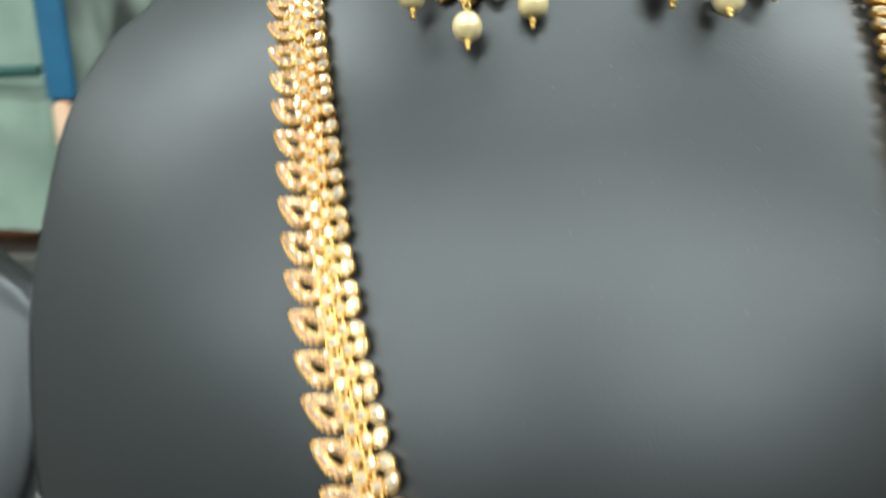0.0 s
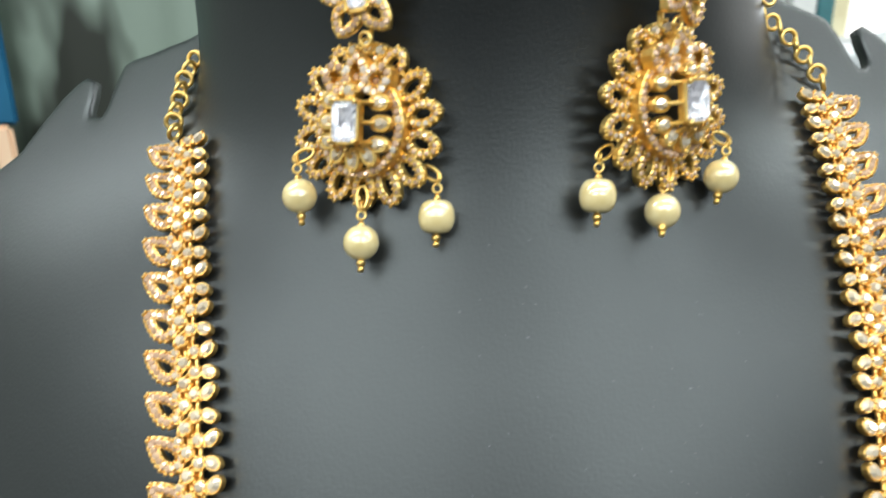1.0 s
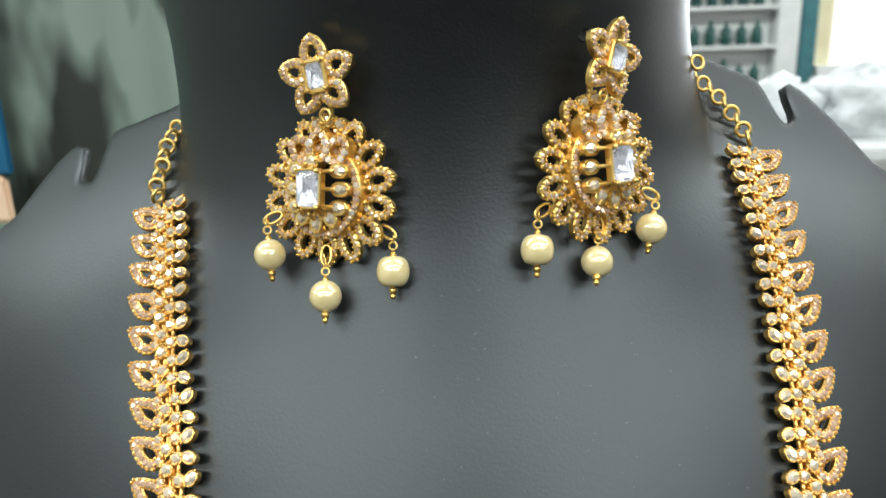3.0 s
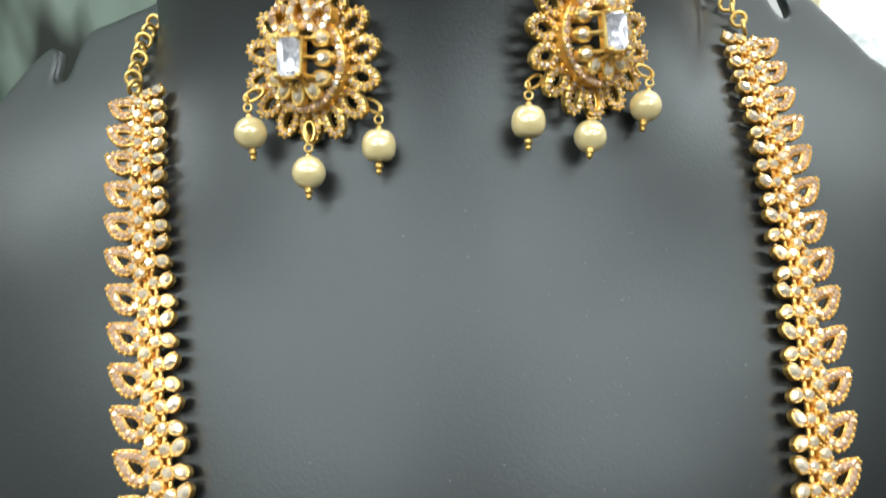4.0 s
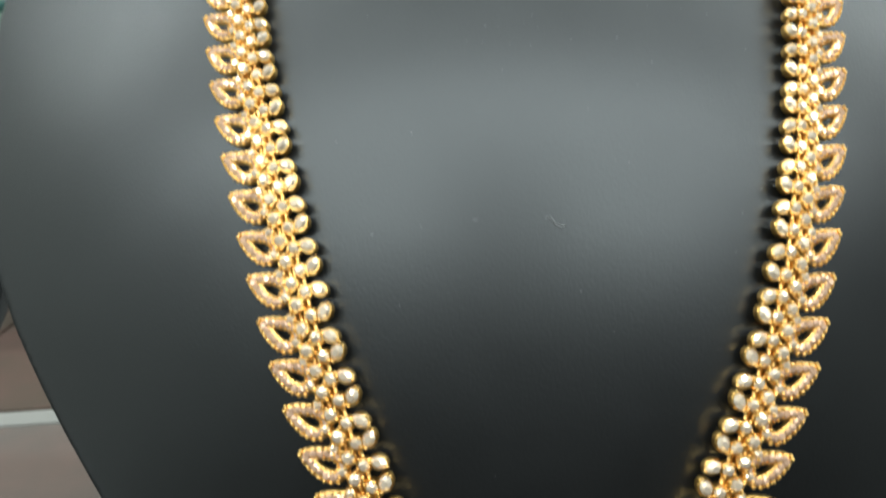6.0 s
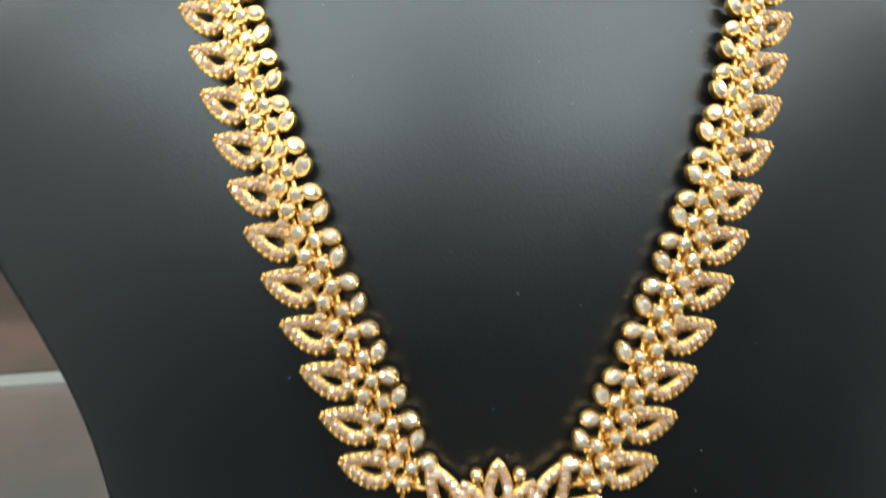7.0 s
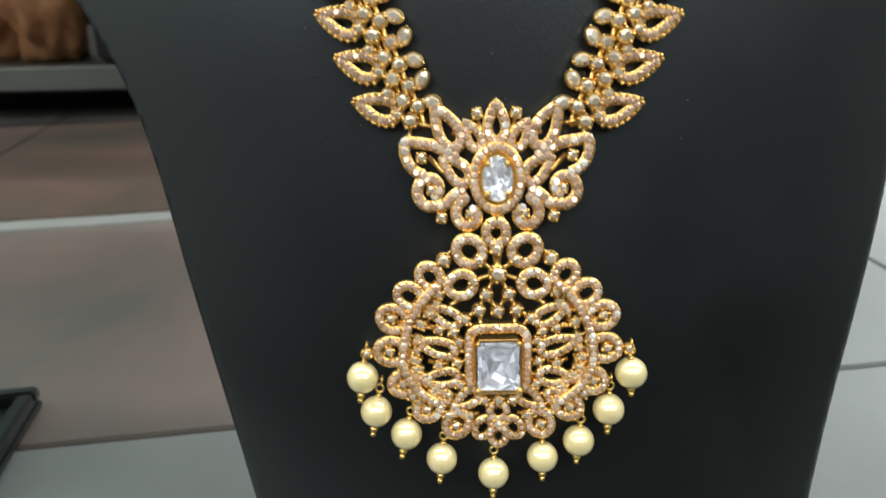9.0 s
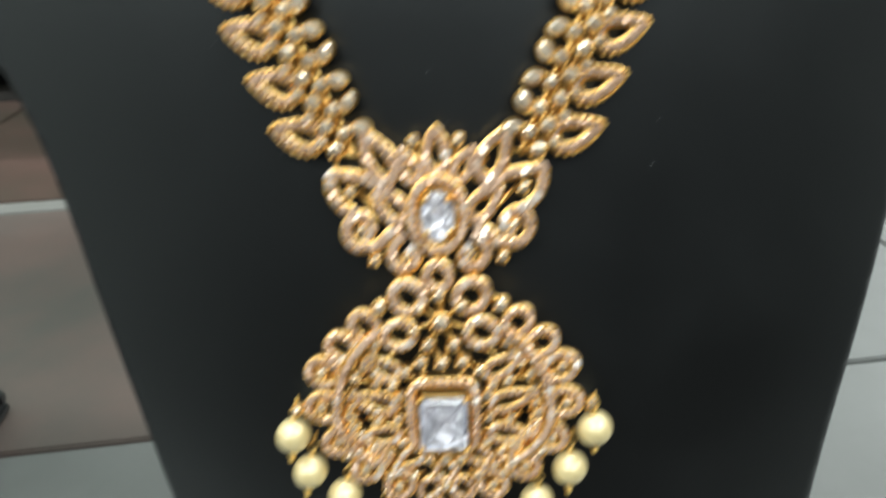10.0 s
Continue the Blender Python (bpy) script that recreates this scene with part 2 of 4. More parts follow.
# ---------------------------------------------------------------- the display bust
ROLL = radians(3.6)
BX = 7.0
C_ROW = [(-170, 52), (-120, 36), (-70, 22), (-30, 15.5), (0, 8.5), (30, 4.0), (58, -1.0), (92, -8.5), (120, -11.5), (147, -12), (178, -8.5), (211, -0.6), (243, 8.8), (271, 22.6), (300, 42), (330, 64)]
K_ROW = [(-170, 0.0024), (178, 0.0021), (211, 0.0021), (243, 0.0020), (271, 0.0018), (330, 0.0018)]
HALF_ROW = [(-130, 46), (-100, 54), (-38, 71), (30, 89), (92, 102), (106, 105), (119, 109), (138, 118), (153, 126), (200, 135), (240, 130), (265, 114), (282, 97), (300, 82)]
NECK_C, NECK_R, NECK_Y, NECK_D = 2.0, 65.5, 23.6, 60.0


def smooth_at(rows, w):
    """A soft curve through the rows."""
    xs, ys = zip(*rows)
    return float(sum(np.interp(w + d, xs, ys) * k for d, k in ((-14, 0.1), (-7, 0.22), (0, 0.36), (7, 0.22), (14, 0.1))))


def soft_table(rows, spread):
    """The rows as one fair curve, a value for each millimetre of height."""
    xs, ys = zip(*rows)
    d = np.arange(-45, 46, 1.0)
    k = np.exp(-0.5 * (d / spread) ** 2)
    return sum(np.interp(TABLE_W + e, xs, ys) * q for e, q in zip(d, k / k.sum()))


TABLE_W = np.arange(-200, 450, 1.0)
TABLE_C, TABLE_K = soft_table(C_ROW, 14.0), soft_table(K_ROW, 14.0)


def chest(u, w):
    return float(np.interp(w, TABLE_W, TABLE_C)) + float(np.interp(w, TABLE_W, TABLE_K)) * u * u


def neck(u, w):
    s = abs(u - NECK_C) / NECK_R
    flare = -6.0 * math.log1p(math.exp((w - 246) / 12))
    if s >= 0.995:
        return 400.0
    return NECK_Y + flare + NECK_D * (1 - math.sqrt(1 - s * s))


def skin(u, w):
    """The front of the bust: chest and neck run softly into one another."""
    # the throat stays flatter than the shoulders
    flat = 0.0036 * max(0.0, w - 222) ** 2 * math.exp(-(u / 38) ** 2)
    p, q, r = chest(u, w) - flat, neck(u, w), 26.0
    if abs(p - q) >= r:
        return min(p, q)
    e = (r - abs(p - q)) / r
    return min(p, q) - e * e * r / 4


def to_uw(x, z):
    return (x - BX) * math.cos(ROLL) + z * math.sin(ROLL), z * math.cos(ROLL) - (x - BX) * math.sin(ROLL)


def to_xz(u, w):
    return BX + u * math.cos(ROLL) - w * math.sin(ROLL), u * math.sin(ROLL) + w * math.cos(ROLL)


def front(x, z):
    return skin(*to_uw(x, z))


def front_normal(x, z, d=3.0):
    gx, gz = (front(x + d, z) - front(x - d, z)) / (2 * d), (front(x, z + d) - front(x, z - d)) / (2 * d)
    return Vector((gx, -1.0, gz)).normalized()


def drift(w, ws, shifts):
    """A soft sideways shift of the outline along its height."""
    return sum(np.interp(w + d, ws, shifts) for d in (-18, -9, 0, 9, 18)) / 5


def bust_outline():
    side = [(smooth_at(HALF_ROW, w), w) for w in range(-118, 264, 4)]
    side += [(107.5, 268), (103, 276), (99, 283), (96, 287), (93.5, 288.6), (91.3, 287), (90.2, 283), (89.8, 278), (88.3, 275.6), (86.2, 275.6), (84.8, 278), (84.4, 286), (83.6, 290), (82.0, 291.6), (78.5, 293.6), (74, 296.6), (70, 299.5), (67, 302), (64.6, 306)]
    side += [(64.4, w) for w in range(312, 401, 6)]
    right = np.array(side)
    left = right[::-1] * (-1, 1)
    right[:, 0] += drift(right[:, 1], (-60, -30, 30, 110), (8.0, 5.5, 5.0, 1.0))
    left[:, 0] += drift(left[:, 1], (-60, -30, 0, 30, 60, 82, 104, 118, 225, 258, 298, 304), (-5.0, -1.0, 3.2, 6.5, 9.5, 8.0, -2.0, -8.0, -2.0, -2.0, -2.0, 2.0))
    right[:, 0] += np.interp(right[:, 1], (225, 262, 296, 303), (0.0, 2.0, 2.0, 2.3))
    # the shoulders stand unevenly high
    for edge, us, lifts in ((left, (68, 76, 84, 95, 108, 122, 135), (0, 4, 6, 6, 8, 10, 8)), (right, (68, 78, 95, 112), (0, 3, 4, 0))):
        edge[:, 1] += np.interp(np.abs(edge[:, 0]), us, lifts) * np.clip((edge[:, 1] - 195) / 50, 0, 1)
    left[:, 0] += np.where(left[:, 1] > 298, 2.0, 0.0)
    return np.vstack([right, left])


def edge_distance(pts, poly):
    """Signed distance to a polygon (inside positive) and the nearest point on it."""
    a, b = poly, np.roll(poly, -1, 0)
    best = np.full(len(pts), 1e9)
    near = np.zeros_like(pts)
    inside = np.zeros(len(pts), bool)
    for p, q in zip(a, b):
        d = q - p
        t = np.clip(((pts - p) @ d) / (d @ d + 1e-12), 0, 1)
        foot = p + t[:, None] * d
        r = np.linalg.norm(pts - foot, axis=1)
        hit = r < best
        best[hit], near[hit] = r[hit], foot[hit]
        if abs(d[1]) > 1e-9:
            cross = (p[1] > pts[:, 1]) != (q[1] > pts[:, 1])
            inside ^= cross & (pts[:, 0] < p[0] + (pts[:, 1] - p[1]) * d[0] / d[1])
    return np.where(inside, best, -best), near


def build_bust():
    bust = thing("display_bust", "black leatherette jewellery display bust with notched shoulders", "display bust")
    step = 1.6
    us, ws = np.arange(-148.0, 148.1, step), np.arange(-120, 402.6, step)
    pts = np.array([(u, w) for w in ws for u in us])
    poly = bust_outline()
    dist, near = edge_distance(pts, poly)
    n = len(us)
    inside = (dist > step * 0.02).reshape(len(ws), n)
    cell = inside[:-1, :-1] | inside[1:, :-1] | inside[:-1, 1:] | inside[1:, 1:]
    keep = np.zeros_like(inside)
    for dr in (0, 1):
        for dc in (0, 1):
            keep[dr:dr + cell.shape[0], dc:dc + cell.shape[1]] |= cell
    snap = (keep & ~inside).ravel()
    keep = keep.ravel()
    pts[snap] = near[snap]
    depth = np.where(snap, 0.0, np.maximum(dist, 0))
    ids, verts, faces = -np.ones(len(pts), int), [], []
    back = []
    rim = 0.3
    for i in np.nonzero(keep)[0]:
        u, w = pts[i]
        d = min(depth[i], rim)
        y = skin(u, w) + rim - math.sqrt(max(rim * rim - (rim - d) ** 2, 0.0))
        x, z = to_xz(u, w)
        ids[i] = len(verts)
        verts.append((x, y, z))
        back.append((x, skin(u, w) + 4.0, z))
    m = len(verts)
    count = {}
    for r in range(len(ws) - 1):
        for c in range(n - 1):
            q = [ids[r * n + c], ids[r * n + c + 1], ids[(r + 1) * n + c + 1], ids[(r + 1) * n + c]]
            if not cell[r, c]:
                continue
            faces.append(tuple(q))
            for k in range(4):
                e = (q[k], q[(k + 1) % 4])
                count[tuple(sorted(e))] = count.get(tuple(sorted(e)), []) + [e]
    f = list(faces)
    f += [tuple(m + k for k in q[::-1]) for q in faces]
    for e in count.values():
        if len(e) == 1:
            p, q = e[0]
            f.append((q, p, m + p, m + q))
    me = mesh_of("body", verts + back, f, [leather], None, True)
    body = part("body", me, bust)
    # the sides fold back behind the arms
    for s in (-1, 1):
        rows = []
        for w in np.linspace(112, 246, 30):
            e = math.sin(math.pi * (w - 112) / 134) ** 0.35
            u0 = smooth_at(HALF_ROW, w) - 4
            rows.append([(u0, skin(u0, w) + 6.0), (u0 + 12 * e, skin(u0, w) + 10.0 + 4 * e), (u0 + 22 * e, skin(u0, w) + 20.0 + 10 * e), (u0 + 21 * e, skin(u0, w) + 26 + 12 * e), (u0 - 2, skin(u0, w) + 22 + 8 * e), (u0 - 6, skin(u0, w) + 8)])
        v, f = [], []
        for w, row in zip(np.linspace(112, 246, 30), rows):
            for u, y in row:
                x, z = to_xz(s * u, w)
                v.append((x, y, z))
        k = 6
        for i in range(len(rows) - 1):
            for q in range(k):
                r = (q + 1) % k
                g = (i * k + q, i * k + r, (i + 1) * k + r, (i + 1) * k + q)
                f.append(g if s > 0 else g[::-1])
        f += [tuple(range(k)), tuple(range(len(v) - k, len(v)))]
        part("side_return", mesh_of("side_return", v, f, [leather], None, True), bust, "folded-back leatherette side")
    # black disc on the neck: its colour gives the dark of an ear-wire hole
    m = lay(20.0, front(20.0, 297.0), 297.0, Vector((1, 0, 0)), Vector((0, 0, 1)), front_normal(20.0, 297.0))
    part("ear_hole_disc", Shape().tube([(0, 0, -0.5), (0, 0, 0.15), (0, 0, 0.2)], 1.4, 16).mesh("ear_hole_disc", hole_black), body, "small black disc for the dark of an ear-wire hole", m)
    # flecks of lint on the leatherette
    rng = random.Random(4)
    spots = [(3.8, 147.7, 4.5), (42, 49, 0.7), (-12, 148.5, 1.0)] + [(rng.uniform(-45, 55), rng.uniform(40, 240), rng.uniform(0.25, 0.6)) for _ in range(40)]
    spots += [(rng.gauss(12, 22), rng.gauss(212, 18), rng.uniform(0.12, 0.32)) for _ in range(90)]
    for x, z, ln in spots:
        a = rng.uniform(-0.6, 0.4)
        pts3 = []
        for k in range(5):
            s = (k / 4 - 0.5) * ln
            px, pz = x + s * math.cos(a), z + s * math.sin(a) + 0.12 * ln * math.sin(k * 1.9)
            pts3.append((px, front(px, pz) - 0.08, pz))
        part("lint_fleck", Shape().tube(pts3, 0.05 if ln < 0.33 else 0.07 if ln < 2 else 0.16, 5).mesh("lint_fleck", lint), body)
    return bust


build_bust()


# ---------------------------------------------------------------- stones and pearls
def cut_stone(name, outline, height, deep=2.2):
    """A step-cut stone over a plane outline, closed below by a pavilion."""
    outline = np.array(outline, float)
    n = len(outline)
    sh = Shape()
    rings = [(0.05, height - 0.5 - deep), (0.62, height - 0.5 - deep * 0.45), (1.0, height - 0.5), (1.0, height - 0.1), (0.86, height + 0.45), (0.66, height + 0.85)]
    verts = [(p[0] * s, p[1] * s, h) for s, h in rings for p in outline]
    faces = [(k * n + i, k * n + (i + 1) % n, (k + 1) * n + (i + 1) % n, (k + 1) * n + i) for k in range(len(rings) - 1) for i in range(n)]
    faces += [tuple(range(n))[::-1], tuple(range((len(rings) - 1) * n, len(rings) * n))]
    sh.add(verts, faces)
    cup = Shape()
    # crumpled foil, added to brighten the stone: small plates, each tilted its own way
    rng, turns = random.Random(len(outline) * 7 + int(height * 10)), 4
    for k in range(turns):
        cells = 4 + 4 * k
        for i in range(cells):
            corners = []
            for q, e in ((k, i), (k, i + 1), (k + 1, i + 1), (k + 1, i)):
                f = (e / cells * n) % n
                p = outline[int(f)] * (1 - f % 1) + outline[(int(f) + 1) % n] * (f % 1)
                s = q / turns
                corners.append((p[0] * s * 0.97, p[1] * s * 0.97, height - 0.62 - deep * 0.35 * (1 - s)))
            for tri in ((0, 1, 2), (0, 2, 3)) if (i + k) % 2 else ((0, 1, 3), (1, 2, 3)):
                ta, tb = rng.uniform(-0.3, 0.3), rng.uniform(-0.3, 0.3)
                pts = [corners[q] for q in tri]
                ca, cb = sum(c[0] for c in pts) / 3, sum(c[1] for c in pts) / 3
                if k or len({c[:2] for c in pts}) == 3:
                    cup.add([(x, y, h + (x - ca) * ta + (y - cb) * tb) for x, y, h in pts], [(0, 1, 2)])
    cup.add([(p[0] * 0.985, p[1] * 0.985, h) for h in (height - 0.75 - deep * 0.5, height - 0.56) for p in outline], [(i, (i + 1) % n, n + (i + 1) % n, n + i) for i in range(n)] + [tuple(range(n))[::-1]])
    return sh.mesh(name, clear), cup.mesh("foil_reflector", foil)


def gem(meshes, parent, label, m=None):
    """A clear stone; light passes through it to the reflecting foil added under it."""
    part("centre_stone", meshes[0], parent, label, m).visible_shadow = False
    part("foil_reflector", meshes[1], parent, "white foil added under the stone to brighten it", m)


def rect_line(w, h, corner):
    c = corner
    return [(w, -h + c), (w, h - c), (w - c, h), (-w + c, h), (-w, h - c), (-w, -h + c), (-w + c, -h), (w - c, -h)]


def rounded_rect(w, h, r, cy=0.0, n=6):
    out = []
    for sx, sy, t0 in ((1, 1, 0), (-1, 1, 90), (-1, -1, 180), (1, -1, 270)):
        for i in range(n + 1):
            t = radians(t0 + 90 * i / n)
            out.append((sx * (w - r) + r * math.cos(t), cy + sy * (h - r) + r * math.sin(t)))
    return out


def pearl_mesh(r, barrel=0.0):
    verts, faces, rings, sides = [], [], 14, 20
    for i in range(rings + 1):
        t = math.pi * (0.06 + 0.88 * i / rings)
        rr = r * math.sin(t) ** (1 - 0.5 * barrel)
        for j in range(sides):
            p = 2 * math.pi * j / sides
            verts.append((rr * math.cos(p), -r * math.cos(t) * (1 - 0.08 * barrel), rr * math.sin(p)))
    for i in range(rings):
        for j in range(sides):
            k = (j + 1) % sides
            faces.append((i * sides + j, (i + 1) * sides + j, (i + 1) * sides + k, i * sides + k))
    faces += [tuple(range(sides)), tuple(range(rings * sides, (rings + 1) * sides))[::-1]]
    return mesh_of("pearl", verts, faces, [pearl], None, True)


def pin_mesh(r):
    """Eye pin, bead caps and the two small beads under a pearl."""
    sh = Shape()
    sh.tube([(0, r - 0.3, 0), (0, r + 1.1, 0)], 0.3, 6)
    sh.tube([(0.85 * math.sin(t), r + 1.9 + 0.85 * math.cos(t), 0.2) for t in np.linspace(0, 2 * math.pi, 12, endpoint=False)], 0.26, 6, True)
    sh.tube([(0.15, r + 3.7 + 0.95 * math.cos(t), 0.85 * math.sin(t)) for t in np.linspace(0, 2 * math.pi, 12, endpoint=False)], 0.24, 6, True)
    for k, (y, q) in enumerate(((-r - 0.55, 0.92), (-r - 1.8, 0.68))):
        sh.bead(0, y, 0, q, 5, 8)
    sh.bead(0, r + 0.05, 0, 0.75, 4, 8)
    return sh.mesh("pin", gold)


PEARL, BARREL, PIN = pearl_mesh(3.5), pearl_mesh(3.55, 0.9), pin_mesh(3.5)


def pearl_drop(parent, a, b, h, turn=0.0, scale=1.0, barrel=False, lean=0.0):
    m = pose(a * MM, b * MM, h * MM, lean, 0, turn) @ Matrix.Scale(scale, 4)
    part("pearl", BARREL if barrel else PEARL, parent, "cream pearl", m)
    part("pin", PIN, parent, "gold eye pin with two beads", m)


# ---------------------------------------------------------------- necklace
def leaf_link():
    j = Jewel()
    j.pave_band(drop_line((-7.0, -6.1), (-0.6, -0.5), 1.95, belly=0.55), 2.1, -0.7, 0.75, True, 1.4, 0.6, cover=0.37)
    # claws round the outer edge of the leaf
    outer = along(drop_line((-7.8, -6.8), (0.5, 0.5), 2.95, belly=0.55), 1.5)
    for p in outer:
        if p[0] > -6.0:
            j.metal.bead(p[0], p[1], 0.55, 0.5, 3, 6)
    # rows of claw-set round stones between the leaf and the inner edge
    lattice = ((-6.9, -1.3, 1.1, 0.9), (-6.9, -6.3, 1.1, 0.9), (-8.9, -3.9, 1.5, 1.2), (-8.9, -8.6, 1.5, 1.2), (-11.4, -1.6, 1.4, 1.1), (-11.4, -6.4, 1.4, 1.1))
    for k, (a, b, r, h) in enumerate(lattice):
        j.set_stone(a, b, r, h, 5 if k in (2, 3) else 4, -0.6, 0.4 + 0.5 * k)
    for i, p in enumerate(lattice):
        for q in lattice[i + 1:]:
            if math.hypot(p[0] - q[0], p[1] - q[1]) < 3.9:
                j.bar(p[:2], q[:2], 0.5, -0.2)
    for p, q in (((-8.9, -3.9), (-8.9, 0.6)), ((-11.4, -6.4), (-11.2, -10.4)), ((-11.4, -6.4), (-11.4, -1.6)), ((-8.9, -8.6), (-11.2, -10.4)), ((-11.4, -1.6), (-14.0, -1.9)), ((-11.4, -6.4), (-14.0, -6.6))):
        j.bar(p, q, 0.55, -0.1)
    for a, b, t, ln in ((-14.4, -6.7, radians(219), 3.6), (-14.3, -1.5, radians(129), 3.7)):
        j.metal.band(round_line((a, b), ln / 2 - 0.05, ln * 0.36, 14, t), 0.6, -0.6, 1.05)
        j.set_leaf(a, b, ln, 1.05, t)
        for e in (-1, 1):
            j.metal.bead(a + e * ln * 0.54 * math.cos(t), b + e * ln * 0.54 * math.sin(t), 1.2, 0.45, 2, 5)
    return j


LINK = leaf_link()
LINKS = {s: (LINK.metal.mesh("link", rose, s < 0), LINK.pave.mesh("pave", crystal, s < 0)) for s in (-1, 1)}
# leaf tips, top to bottom: (z, x)
TIPS = {-1: [(58, -30.3), (67, -33.6), (93, -44.2), (119, -53.1), (145, -60.0), (178, -68.0), (202, -72.0), (223, -74.6), (238, -77), (252, -79), (266.5, -81)],
        1: [(56.7, 31.5), (66, 35.6), (92, 46.6), (120, 55.7), (149, 61.4), (180, 65.6), (197, 67.3), (213, 69.0), (244, 70.3), (275.6, 70.9)]}
COUNT = {-1: 27, 1: 28}
# breadth of the strands from the top link to the last
WIDE = {-1: (0.96, 0.98, 1.0, 1.05, 1.07), 1: (0.98, 0.95, 0.90, 1.05, 1.10)}


def tip_x(s, z):
    zs, xs = zip(*TIPS[s])
    return float(sum(np.interp(z + d, zs, xs) for d in (-8, -4, 0, 4, 8)) / 5) if zs[0] + 8 < z < zs[-1] - 8 else float(np.interp(z, zs, xs))


def tip_line(s):
    """Points down the strand at the spacing of the links, closer at the top."""
    z0, z1 = TIPS[s][-1][0], TIPS[s][0][0]
    zs = np.linspace(z0, z1, 400)
    pts = np.array([(tip_x(s, z), front(tip_x(s, z), z) - 3.0, z) for z in zs])
    d = np.r_[0, np.cumsum(np.linalg.norm(np.diff(pts, axis=0), axis=1))]
    n = COUNT[s]
    gap = np.linspace(0.85, 1.14, n - 1)
    at_d = np.r_[0, np.cumsum(gap)] / gap.sum() * d[-1]
    return np.stack([np.interp(at_d, d, pts[:, i]) for i in range(3)], 1)


def pave(me, parent):
    tagged(part("pave", me, parent, "small champagne stones set edge to edge"), kind="stuff")


necklace = thing("necklace", "long gold leaf-link necklace set with clear stones and a pearl-hung pendant", "necklace")
for side in (-1, 1):
    pts = tip_line(side)
    tan = np.gradient(pts, axis=0)
    for i, p in enumerate(pts):
        up = -Vector(tan[i]).normalized()
        k = i / (len(pts) - 1)
        scale = 0.86 + 0.14 * k
        mx = p[0] - side * 9 * scale
        nrm = front_normal(mx, p[2] - 3)
        inward = (up.cross(nrm) * 1.0).normalized()
        if inward.x < 0:
            inward = -inward
        nrm = inward.cross(up).normalized()
        base = Vector(p)
        m = lay(base.x, base.y, base.z, inward, up, nrm, scale) @ Matrix.Diagonal((np.interp(k, (0, 0.3, 0.55, 0.8, 1), WIDE[side]), 0.88 + 0.12 * min(1.0, 1.3 * k), 1, 1))
        # settle the inner edge on the chest
        inner = base + inward * (-side) * 15 * scale - up * 4
        gap = front(inner.x, inner.z) - 2.4 - inner.y
        tilt = math.atan2(gap, 15 * scale)
        m = m @ pose(0, 0, 0, 0, math.degrees(tilt) * (1 if side < 0 else -1) * 0.9, 0) @ pose(0, 0, 0, random.uniform(-2, 2), random.uniform(-2, 2), random.uniform(-1.5, 1.5))
        ln = part("link", LINKS[side][0], necklace, "gold leaf link", m)
        pave(LINKS[side][1], ln)
        LINK.fit_stones(ln, side < 0)


